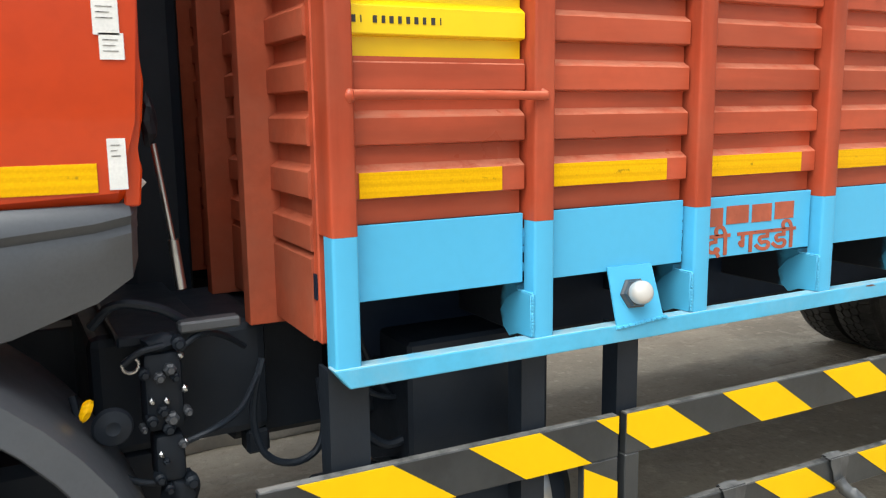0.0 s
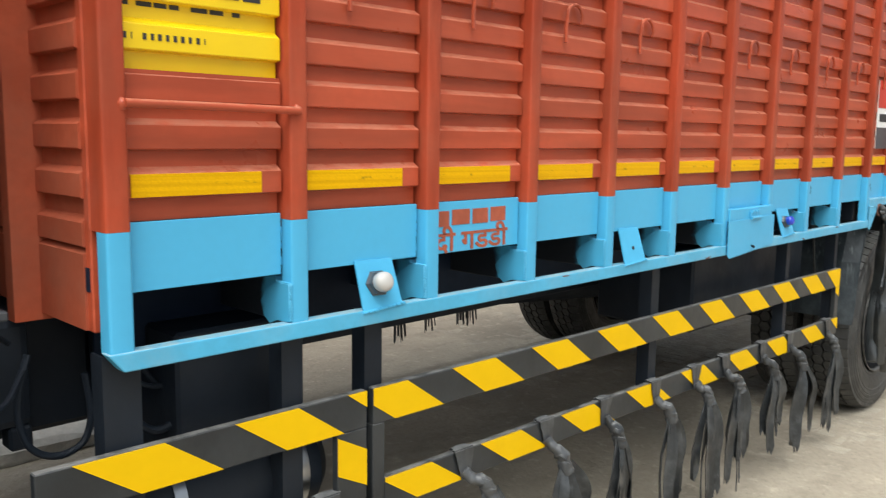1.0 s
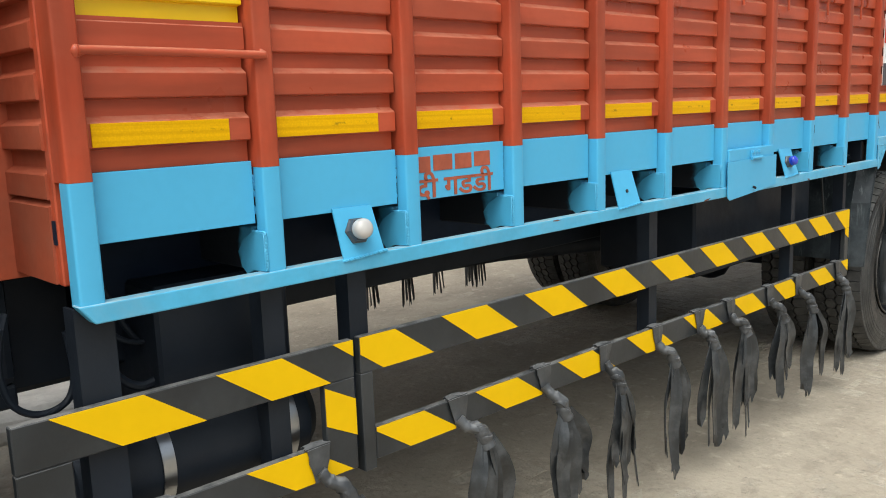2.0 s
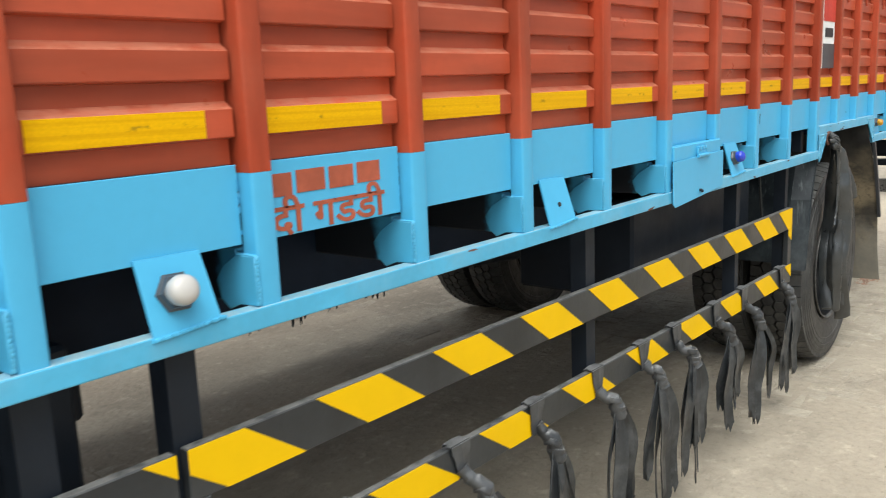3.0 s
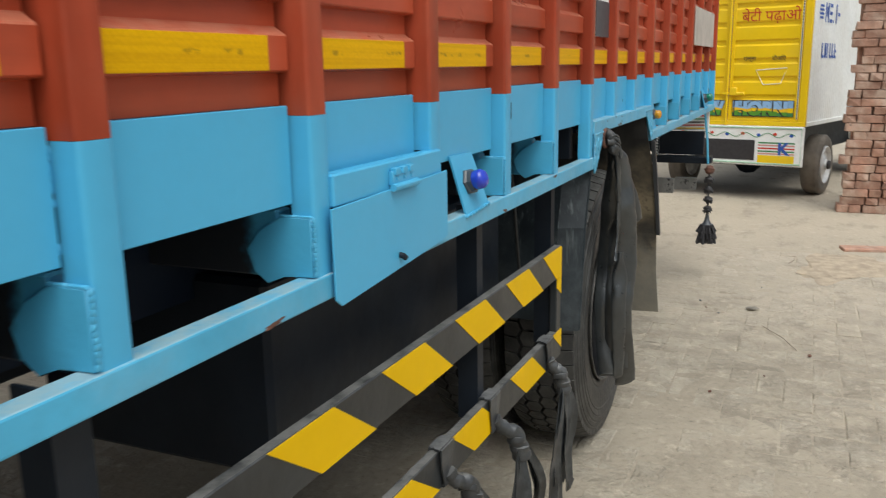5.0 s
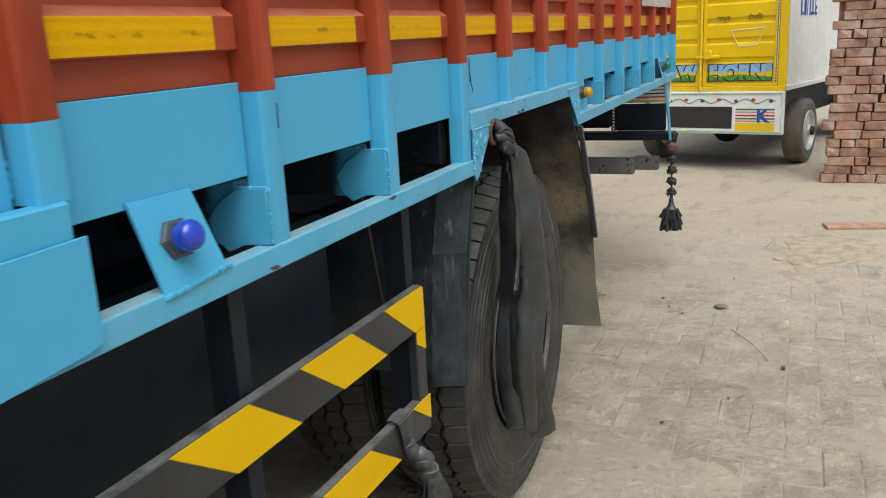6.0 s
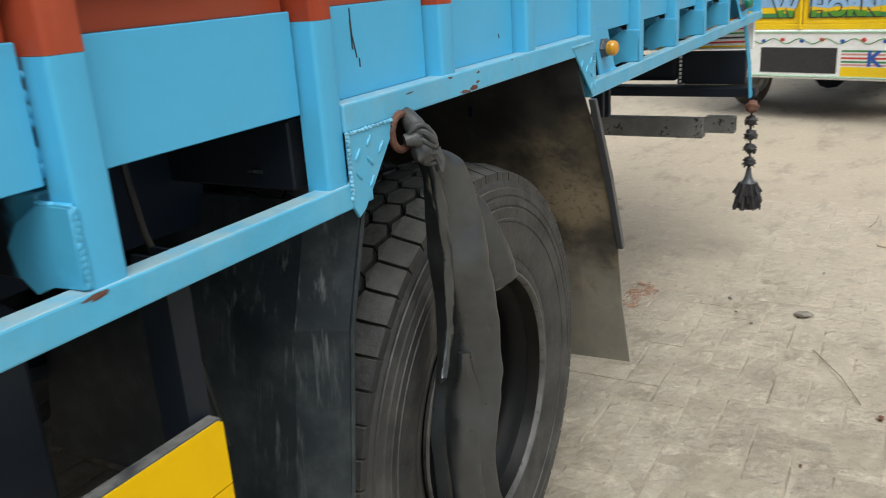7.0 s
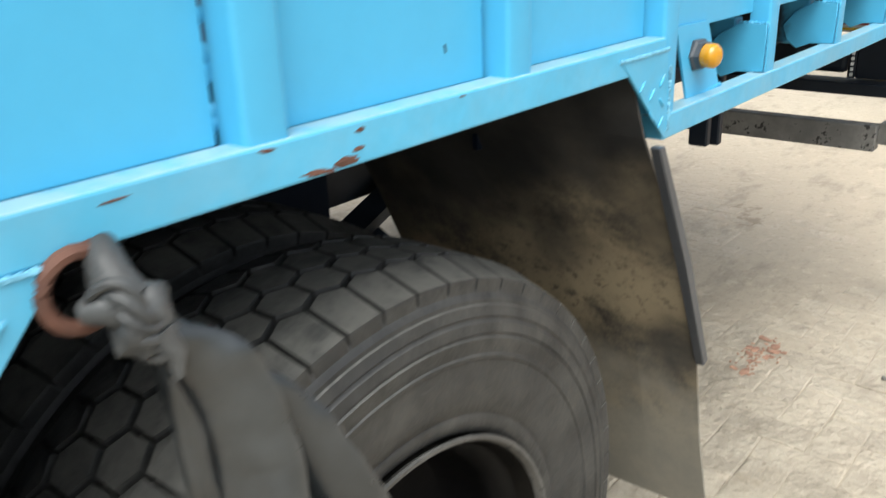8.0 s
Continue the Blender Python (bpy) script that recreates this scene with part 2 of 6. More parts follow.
KNOT = surface("grey_tube_rubber", (0.060, 0.062, 0.062), 0.42, vary=0.35, scale=16.0, fine=70, bump=0.6, depth=0.004, dust=(0.13, 0.13, 0.125), dust_amount=0.6, gloss=0.4)
FLAP = flap_rubber()
MUDGUARD = scratched_sheet()
GREY_BAR = surface("flaking_grey_bar", (0.19, 0.185, 0.172), 0.7, vary=0.25, scale=9.0, fine=60, bump=0.4, wear=(0.030, 0.028, 0.026), wear_amount=0.42, wear_scale=18)
CAB = surface("orange_red_cab_paint", (0.47, 0.042, 0.005), 0.18, vary=0.03, scale=2.0, fine=20, bump=0.02, coat=0.2, gloss=0.35)
PLASTIC = surface("grey_black_plastic", (0.058, 0.063, 0.072), 0.38, vary=0.1, scale=5.0, fine=160, bump=0.3, depth=0.001, dust=(0.075, 0.077, 0.08), dust_amount=0.3)
STEEL = surface("bright_steel", (0.45, 0.46, 0.47), 0.3, metal=1.0, vary=0.1, scale=20, fine=80, bump=0.1)
RUST = surface("rusty_iron", (0.13, 0.058, 0.038), 0.75, vary=0.3, scale=20, fine=90, bump=0.4)
WHITE = surface("white_paint", (0.86, 0.87, 0.85), 0.4, vary=0.04, scale=3.0, fine=30, bump=0.08, dust=(0.72, 0.70, 0.64), dust_amount=0.4)
PAPER = surface("white_label_paper", (0.70, 0.69, 0.66), 0.6, vary=0.05, scale=30, fine=200, bump=0.1)
INK = surface("dark_ink", (0.03, 0.028, 0.03), 0.6, vary=0.2, scale=30)
LETTER = surface("brown_red_lettering", (0.38, 0.085, 0.04), 0.5, vary=0.15, scale=20)
TRUCK_YELLOW = surface("van_yellow_paint", (0.86, 0.58, 0.0), 0.4, vary=0.05, scale=2.0, fine=20, bump=0.1, dust=(0.75, 0.55, 0.1), dust_amount=0.3, mottle=0.1)
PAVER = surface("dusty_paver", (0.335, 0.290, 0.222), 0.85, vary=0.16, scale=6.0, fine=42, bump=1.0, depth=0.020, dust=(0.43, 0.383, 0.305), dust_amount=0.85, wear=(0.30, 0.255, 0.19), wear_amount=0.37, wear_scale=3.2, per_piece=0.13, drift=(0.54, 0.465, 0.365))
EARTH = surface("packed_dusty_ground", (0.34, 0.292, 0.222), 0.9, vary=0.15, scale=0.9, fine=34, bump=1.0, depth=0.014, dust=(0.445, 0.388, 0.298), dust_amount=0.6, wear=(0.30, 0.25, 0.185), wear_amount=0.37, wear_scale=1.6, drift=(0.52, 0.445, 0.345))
BRICK = surface("fired_brick", (0.36, 0.20, 0.14), 0.9, vary=0.22, scale=9.0, fine=40, bump=0.9, depth=0.008, dust=(0.55, 0.43, 0.34), dust_amount=0.75, wear=(0.24, 0.17, 0.135), wear_amount=0.36, wear_scale=10, per_piece=0.2)
CONCRETE = surface("pale_concrete", (0.50, 0.47, 0.42), 0.85, vary=0.2, scale=5.0, fine=30, bump=0.9, depth=0.012, dust=(0.6, 0.56, 0.5), dust_amount=0.5)
GREEN = surface("green_paint", (0.06, 0.25, 0.08), 0.5, vary=0.1)
SIGN_RED = surface("sign_red_paint", (0.55, 0.04, 0.02), 0.5, vary=0.1)
FADED_PINK = surface("faded_pink_paint", (0.62, 0.30, 0.27), 0.5, vary=0.1)
PALE_GREEN = surface("pale_green_paint", (0.42, 0.62, 0.46), 0.5, vary=0.15)
PALE_BLUE = surface("pale_sky_blue_paint", (0.25, 0.45, 0.70), 0.5, vary=0.1)


def landscape_paint():
    """Letters painted as a landscape: green below, a yellow band, pale blue sky above."""
    m, t, p = nodes_of("landscape_letter_paint")
    g = t.nodes.new("ShaderNodeNewGeometry")
    s = t.nodes.new("ShaderNodeSeparateXYZ")
    t.links.new(g.outputs["Position"], s.inputs[0])
    h = t.nodes.new("ShaderNodeMath")
    h.operation = "MULTIPLY_ADD"
    t.links.new(noise_of(t, 9.0, 3.0), h.inputs[0])
    h.inputs[1].default_value = 0.06
    t.links.new(s.outputs["Z"], h.inputs[2])
    col = blend(t, ramp(t, h.outputs[0], 0.980, 0.986), (0.10, 0.30, 0.03), (0.80, 0.52, 0.02))
    col = blend(t, ramp(t, h.outputs[0], 1.008, 1.014), col, (0.30, 0.50, 0.76))
    t.links.new(col, p.inputs["Base Color"])
    p.inputs["Roughness"].default_value = 0.45
    return m


LANDSCAPE = landscape_paint()
SIGN_BLUE = surface("sign_blue_paint", (0.03, 0.10, 0.42), 0.5, vary=0.1)


def lens_material(name, colour, rough=0.18):
    m, t, p = nodes_of(name)
    p.inputs["Base Color"].default_value = (*colour, 1)
    p.inputs["Roughness"].default_value = rough
    p.inputs["Coat Weight"].default_value = 0.5
    p.inputs["Subsurface Weight"].default_value = 0.15
    p.inputs["Subsurface Radius"].default_value = (0.01, 0.01, 0.01)
    return m


LENS_WHITE = lens_material("frosted_white_lens", (0.50, 0.48, 0.45), 0.4)
LENS_BLUE = lens_material("blue_lens", (0.02, 0.05, 0.50))
LENS_AMBER = lens_material("amber_lens", (0.58, 0.27, 0.008))
LENS_GREEN = lens_material("green_lens", (0.01, 0.18, 0.10))


def oversprayed():
    """Black cross-member steel whose outer end caught the blue spray, fading inwards."""
    m, t, p = nodes_of("oversprayed_black_steel")
    g = t.nodes.new("ShaderNodeNewGeometry")
    s = t.nodes.new("ShaderNodeSeparateXYZ")
    t.links.new(g.outputs["Position"], s.inputs[0])
    a = t.nodes.new("ShaderNodeMath")
    a.operation = "MULTIPLY_ADD"
    t.links.new(noise_of(t, 25.0), a.inputs[0])
    a.inputs[1].default_value = 0.05
    t.links.new(s.outputs["Y"], a.inputs[2])
    t.links.new(blend(t, ramp(t, a.outputs[0], 0.118, 0.150), (0.082, 0.40, 0.63), (0.014, 0.017, 0.022)), p.inputs["Base Color"])
    p.inputs["Roughness"].default_value = 0.5
    b = add(t, "ShaderNodeBump", Strength=0.3, Distance=0.004)
    t.links.new(noise_of(t, 40.0), b.inputs["Height"])
    t.links.new(b.outputs["Normal"], p.inputs["Normal"])
    return m


SPRAYED = oversprayed()

# ---------------------------------------------------------------- mesh helpers


def mesh_of(name, bm, material, smooth=False):
    bmesh.ops.recalc_face_normals(bm, faces=bm.faces)
    me = bpy.data.meshes.new(name)
    bm.to_mesh(me)
    bm.free()
    for m in material if isinstance(material, (list, tuple)) else [material]:
        me.materials.append(m)
    if smooth:
        me.polygons.foreach_set("use_smooth", [True] * len(me.polygons))
        me.set_sharp_from_angle(angle=radians(38))
    return me


def part(name, bm, material, parent=None, label="", smooth=False, at=None):
    ob = new(name, bm if isinstance(bm, bpy.types.Mesh) else mesh_of(name, bm, material, smooth))
    ob.parent = parent
    if at is not None:
        ob.matrix_local = at
    return tagged(ob, label)


def thing(name, label, category, at=None, group="", kind=""):
    ob = new(name)
    if at is not None:
        ob.matrix_world = at
    return tagged(ob, label, category, group, kind)


def box(bm, x0, x1, y0, y1, z0, z1, bevel=0.0, segments=1):
    m = Matrix.Translation(((x0 + x1) / 2, (y0 + y1) / 2, (z0 + z1) / 2)) @ Matrix.Diagonal((x1 - x0, y1 - y0, z1 - z0, 1))
    made = bmesh.ops.create_cube(bm, size=1, matrix=m)["verts"]
    if bevel:
        edges = list({e for v in made for e in v.link_edges})
        bmesh.ops.bevel(bm, geom=edges, offset=bevel, segments=segments, affect="EDGES", profile=0.5)
    return bm


def prism(bm, outline, place, bevel=0.0, segments=1):
    """A closed outline of (a, b) swept between two ends: place(a, b, end) gives the point, end 0 or 1."""
    n = len(outline)
    ends = [[bm.verts.new(place(a, b, e)) for a, b in outline] for e in (0, 1)]
    faces = [bm.faces.new(ends[0]), bm.faces.new(ends[1][::-1])]
    for i in range(n):
        faces.append(bm.faces.new((ends[0][i], ends[0][(i + 1) % n], ends[1][(i + 1) % n], ends[1][i])))
    if bevel:
        edges = list({e for f in faces for e in f.edges})
        bmesh.ops.bevel(bm, geom=edges, offset=bevel, segments=segments, affect="EDGES", profile=0.5)
    return bm


def plate_xz(bm, outline, y0, y1, bevel=0.0, segments=1):
    return prism(bm, outline, lambda a, b, e: (a, (y0, y1)[e], b), bevel, segments)


def folded_bar(bm, x0, x1, y0, y1, z0, z1, r=0.006):
    """An upright bar of folded sheet whose two front edges are rounded."""
    turn = [(r - r * math.cos(a), r - r * math.sin(a)) for a in np.linspace(0, math.pi / 2, 4)]
    outline = [(x0 + u, y0 + v) for u, v in turn] + [(x1 - u, y0 + v) for u, v in reversed(turn)] + [(x1, y1), (x0, y1)]
    return prism(bm, outline, lambda a, b, e: (a, b, (z0, z1)[e]))


def tube(bm, points, r, seg=10, closed=False, radii=None):
    """A round bar along a line of points."""
    pts = [Vector(p) for p in points]
    rings, n = [], len(pts)
    up = Vector((0.31, 0.22, 0.93)).normalized()
    for i, p in enumerate(pts):
        d = (pts[(i + 1) % n] - pts[i - 1]) if closed else (pts[min(i + 1, n - 1)] - pts[max(i - 1, 0)])
        d.normalize()
        if abs(d.dot(up)) > 0.97:
            up = Vector((0.9, 0.3, 0.1)).normalized()
        a = d.cross(up).normalized()
        b = d.cross(a).normalized()
        rr = radii[i] if radii else r
        rings.append([bm.verts.new(p + rr * (math.cos(2 * math.pi * k / seg) * a + math.sin(2 * math.pi * k / seg) * b)) for k in range(seg)])
    for i in range(n if closed else n - 1):
        p, q = rings[i], rings[(i + 1) % n]
        for k in range(seg):
            bm.faces.new((p[k], p[(k + 1) % seg], q[(k + 1) % seg], q[k]))
    if not closed:
        bm.faces.new(rings[0][::-1])
        bm.faces.new(rings[-1])
    return bm


def lathe(bm, profile, seg=48, closed=False, m=None):
    """A profile of (radius, depth) turned about the y axis."""
    m = m or Matrix.Identity(4)
    rings = [[bm.verts.new(m @ Vector((r * math.cos(2 * math.pi * k / seg), d, r * math.sin(2 * math.pi * k / seg)))) for k in range(seg)] for r, d in profile]
    n = len(rings)
    for i in range(n if closed else n - 1):
        p, q = rings[i], rings[(i + 1) % n]
        for k in range(seg):
            bm.faces.new((p[k], p[(k + 1) % seg], q[(k + 1) % seg], q[k]))
    if not closed:
        bm.faces.new(rings[0])
        bm.faces.new(rings[-1][::-1])
    return bm


def curve_through(points, steps=5):
    """A smooth line through the points."""
    p = [Vector(q) for q in points]
    p = [2 * p[0] - p[1]] + p + [2 * p[-1] - p[-2]]
    out = []
    for i in range(1, len(p) - 2):
        for k in range(steps):
            f = k / steps
            out.append(0.5 * (2 * p[i] + (p[i + 1] - p[i - 1]) * f + (2 * p[i - 1] - 5 * p[i] + 4 * p[i + 1] - p[i + 2]) * f * f + (3 * p[i] - p[i - 1] - 3 * p[i + 1] + p[i + 2]) * f ** 3))
    return out + [p[-2]]


def ribbon(bm, line, width, thick, twist=0.0, seed=0, torn=True, face=None, taper=1.0, arch=0.18):
    """A limp strip with thickness along a line of points; it curls a little and ends in a torn edge."""
    rnd = random.Random(seed)
    pts = [Vector(p) for p in line]
    n = len(pts)
    rows = []
    phase = rnd.uniform(0, 6.3)
    for i, p in enumerate(pts):
        f = i / (n - 1)
        d = (pts[min(i + 1, n - 1)] - pts[max(i - 1, 0)]).normalized()
        ang = phase * 0.25 + twist * f + 0.35 * math.sin(5 * f + phase) if face is None else face + twist * f + 0.12 * math.sin(5 * f + phase)
        side = Vector((math.cos(ang), math.sin(ang), 0))
        side = (side - side.dot(d) * d).normalized()
        nrm = side.cross(d).normalized()
        w = width * (0.75 + 0.25 * math.sin(math.pi * min(1, f * 1.4))) * (1 - 0.35 * max(0, f - 0.8) / 0.2 * rnd.random())
        w *= taper + (1 - taper) * min(1.0, f / 0.22)
        bow = arch * w * (1 + 0.5 * math.sin(9 * f + phase))
        rows.append([bm.verts.new(p + side * (w * s) + nrm * (bow * (1 - 4 * s * s) + o)) for s in (-0.5, -0.17, 0.17, 0.5) for o in (0, thick)])
    if torn:
        for k, v in enumerate(rows[-1]):
            v.co.z += (0.0, 0.03, -0.012, 0.018)[k // 2] * rnd.uniform(0.3, 1.3)
    for a, b in zip(rows, rows[1:]):
        for k in range(3):
            bm.faces.new((a[2 * k], a[2 * k + 2], b[2 * k + 2], b[2 * k]))
            bm.faces.new((a[2 * k + 1], b[2 * k + 1], b[2 * k + 3], a[2 * k + 3]))
        bm.faces.new((a[0], b[0], b[1], a[1]))
        bm.faces.new((a[6], a[7], b[7], b[6]))
    for row, flip in ((rows[0], False), (rows[-1], True)):
        ring = [row[0], row[2], row[4], row[6], row[7], row[5], row[3], row[1]]
        bm.faces.new(ring[::-1] if flip else ring)
    return bm


def tube_strip(bm, points, width, face, twist=0.0, puff=0.006, seed=0, open_by=0.3, end=1.0, steps=7):
    """A flattened length of inner tube: it opens out from a tied end, bulges slightly and is creased across."""
    pts = curve_through(points, steps)
    n, seg = len(pts), 18
    rings = []
    for i, p in enumerate(pts):
        f = i / (n - 1)
        d = (pts[min(i + 1, n - 1)] - pts[max(i - 1, 0)]).normalized()
        ang = face + twist * f + 0.10 * math.sin(6 * f + seed)
        side = Vector((math.cos(ang), math.sin(ang), 0))
        side = (side - side.dot(d) * d).normalized()
        nrm = side.cross(d).normalized()
        grow = min(1.0, f / open_by)
        w = width * (0.42 + 0.58 * grow * grow * (3 - 2 * grow)) * (1 + 0.05 * noise.noise(Vector((9 * f, seed, 0))))
        w *= end + (1 - end) * (1 - max(0.0, (f - 0.6) / 0.4))
        ring = []
        for k in range(seg):
            a = 2 * math.pi * k / seg
            u, v = math.cos(a), math.sin(a)
            u = math.copysign(abs(u) ** 0.75, u)
            h = puff * (1.0 + 1.4 * (1 - grow)) * v
            across = Vector((u * 2.2, f * n * 0.30, seed + (5 if v > 0 else 0)))
            crease = 0.0034 * noise.noise(across) + 0.0022 * math.sin(2.6 * f * n + 3.2 * u + 1.7 * seed) * max(0.0, noise.noise(Vector((f * n * 0.22, seed, 3))) + 0.15)
            edge = 0.004 * noise.noise(Vector((f * n * 0.25, seed + 11 * (u > 0), 2))) * abs(u)
            ring.append(bm.verts.new(p + side * (u * w / 2 + edge) + nrm * (h + crease * (1 - 0.4 * abs(u)) + 0.10 * w * u * u)))
        rings.append(ring)
    for p, q in zip(rings, rings[1:]):
        for k in range(seg):
            bm.faces.new((p[k], p[(k + 1) % seg], q[(k + 1) % seg], q[k]))
    for k, v in enumerate(rings[-1]):
        v.co.z -= 0.006 * math.sin(2 * math.pi * k / seg) + 0.010 * noise.noise(Vector((k, seed, 1)))
    bm.faces.new(rings[0][::-1])
    bm.faces.new(rings[-1])
    return bm


def lump(bm, m, seed=0, amount=0.25, subdivisions=2):
    """A creased knot or clod."""
    made = bmesh.ops.create_icosphere(bm, subdivisions=subdivisions, radius=1, matrix=Matrix.Identity(4))["verts"]
    for v in made:
        n = noise.noise(v.co * 1.7 + Vector((seed * 3.1, 1.3, 0.2)))
        c = math.sin(7 * v.co.z + 3 * v.co.x + seed) * 0.09
        v.co = m @ (v.co * (1 + amount * n + c))
    return bm


# ---------------------------------------------------------------- ground
bm = bmesh.new()
NEAR_X = [-3.0 + 0.065 * i for i in range(202)]
NEAR_Y = [-3.0 + 0.065 * i for i in range(94)]
xs = [-400, -120, -40, -14, -6] + NEAR_X + [11.5, 14, 18, 30, 60, 150, 400]
ys = [-400, -120, -40, -14, -6] + NEAR_Y + [4, 6, 14, 40, 120, 400]


def sand(x, y):
    """Height of the sand that fills the joints and drifts over the pavers, thicker along the truck's front half."""
    v = Vector((x * 0.55, y * 0.8, 0.3))
    drift = noise.noise(v * 1.3) * 0.0035 + noise.noise(v * 5.1) * 0.0016
    along = max(0.0, min(1.0, (4.6 - x) / 1.6))
    return -0.0058 + 2.0 * drift + 0.0062 * along + (0.0085 if x > 8.3 else 0.0)


rows = [[bm.verts.new((x, y, sand(x, y))) for y in ys] for x in xs]
for a, b in zip(rows, rows[1:]):
    for k in range(len(ys) - 1):
        bm.faces.new((a[k], b[k], b[k + 1], a[k + 1]))
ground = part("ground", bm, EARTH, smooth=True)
tagged(ground, "dusty packed tan ground of a truck yard", "ground", kind="structure")

# ---------------------------------------------------------------- the truck with the corrugated body
TRUCK = pose(0.0125, 0, 0, 0, -0.584, 0)
truck = thing("cargo_truck", "cargo truck with red corrugated body, sky blue skirt and orange cab", "truck", TRUCK)
POSTS = [0.0, 0.396, 0.797, 1.190, 1.583, 1.975, 2.367, 2.757, 3.153, 3.541, 3.930, 4.2655, 4.6145, 4.985, 5.395, 5.800, 6.200, 6.630, 7.030, 7.420]
WIDE, BACK, TOP = 0.043, 0.044, 3.20
FLAT, DIP, PITCH, FIRST = 0.025, 0.042, 0.0908, 1.3645
SKIRT, EDGE, HEM = 1.306, 1.320, 1.187
ARCH = (11, 12)


def ridges(z0, z1):
    """Outline (depth, height) of the pressed sheet between two heights."""
    start = 0 if z0 > 1.3 else -1
    out = [(DIP, z0)] if start == 0 and not any(FIRST + PITCH * k <= z0 <= FIRST + PITCH * k + 0.047 for k in range(20)) else [(FLAT, z0)]
    k = start
    while True:
        b = FIRST + PITCH * k
        for d, z in ((FLAT, b - 0.0145) if k < 0 else (DIP, b - 0.0045), (DIP, b - 0.003), (FLAT + 0.0015, b - 0.0005), (FLAT, b + 0.0015), (FLAT, b + 0.0445), (FLAT + 0.002, b + 0.0470), (DIP - 0.002, b + 0.0552), (DIP, b + 0.0572)):
            if z0 < z < z1:
                out.append((d, z))
        if b > z1:
            break
        k += 1
    out.append((out[-1][0], z1))
    return out


def ridged_sheet(bm, x0, x1, z0, z1):
    line = ridges(z0, z1)
    return prism(bm, line + [(0.062, z1), (0.062, z0)], lambda a, b, e: ((x0, x1)[e], a, b))


for k, x in enumerate(POSTS):
    w = 0.045 if k == 0 else 0.051 if k == len(POSTS) - 1 else WIDE
    part("post", folded_bar(bmesh.new(), x - w, x + 0.0025, 0, 0.062 if k == 0 else BACK + 0.012, SKIRT, TOP), RED_POST, truck, smooth=True)
    low = 1.222 if k == 7 else 1.190 if k in ARCH else 1.080
    foot = folded_bar(bmesh.new(), x - w, x + 0.0025, 0.0, 0.040 if k == 0 else 0.036, low, SKIRT - 0.0004)
    if k:
        rnd = random.Random(k)
        beads = bmesh.new()
        for j in range(7):
            lump(beads, pose(x - w - 0.001, 0.038, rnd.uniform(1.2, 1.3)) @ Matrix.Diagonal((0.0035, 0.004, rnd.uniform(0.004, 0.011), 1)), j, subdivisions=1)
    foot_part = part("post_foot", foot, BLUE, truck, "sky blue painted foot of a body post", smooth=True)
    if k:
        tagged(part("weld_beads", beads, BLUE, foot_part, smooth=True), kind="stuff")

for k, (a, b) in enumerate(zip(POSTS, POSTS[1:])):
    x0, x1 = a + 0.003, b - WIDE - 0.007
    if k == 0:
        part("wall_sheet", ridged_sheet(bmesh.new(), x0, x1, EDGE, 1.601), RED, truck)
        part("painted_sheet", ridged_sheet(bmesh.new(), x0, x1, 1.6015, 2.30), YELLOW, truck, "yellow painted upper part of the first bay")
        part("wall_sheet", ridged_sheet(bmesh.new(), x0, x1, 2.3005, TOP), RED, truck)
    else:
        part("wall_sheet", ridged_sheet(bmesh.new(), x0, x1, EDGE, TOP), RED, truck)
    hem = 1.192 if k in (10, 11, 12) else HEM
    part("skirt_sheet", box(bmesh.new(), x0, x1, 0.029, 0.034, hem, EDGE - 0.0005, 0.0012), BLUE, truck, "smooth sky blue sheet below the corrugation")
    length = 0.282 if k < 10 else 0.25
    tape = box(bmesh.new(), x0 + 0.012, x0 + 0.012 + length, FLAT - 0.0022, FLAT - 0.0002, FIRST + 0.001, FIRST + 0.0445, 0.0005)
    part("reflective_tape", tape, TAPE, truck, "amber reflective tape with a honeycomb grain")

# rails, gussets, lip of the body
bm = bmesh.new()
plate_xz(bm, [(-0.052, 1.083), (3.985, 1.083), (3.985, 1.046), (-0.022, 1.046)], -0.004, 0.029, 0.003, 2)
part("lower_rail", bm, RAIL, truck, "scuffed blue angle iron rail")
bm = bmesh.new()
plate_xz(bm, [(3.931, 1.193), (4.941, 1.193), (4.941, 1.153), (3.931, 1.153)], -0.004, 0.029, 0.003, 2)
part("arch_rail", bm, RAIL, truck, "blue rail over the wheel arch with rusty chips")
bm = bmesh.new()
plate_xz(bm, [(4.932, 1.083), (7.42, 1.083), (7.42, 1.046), (4.945, 1.046)], -0.004, 0.029, 0.003, 2)
part("lower_rail", bm, RAIL, truck, "scuffed blue angle iron rail")
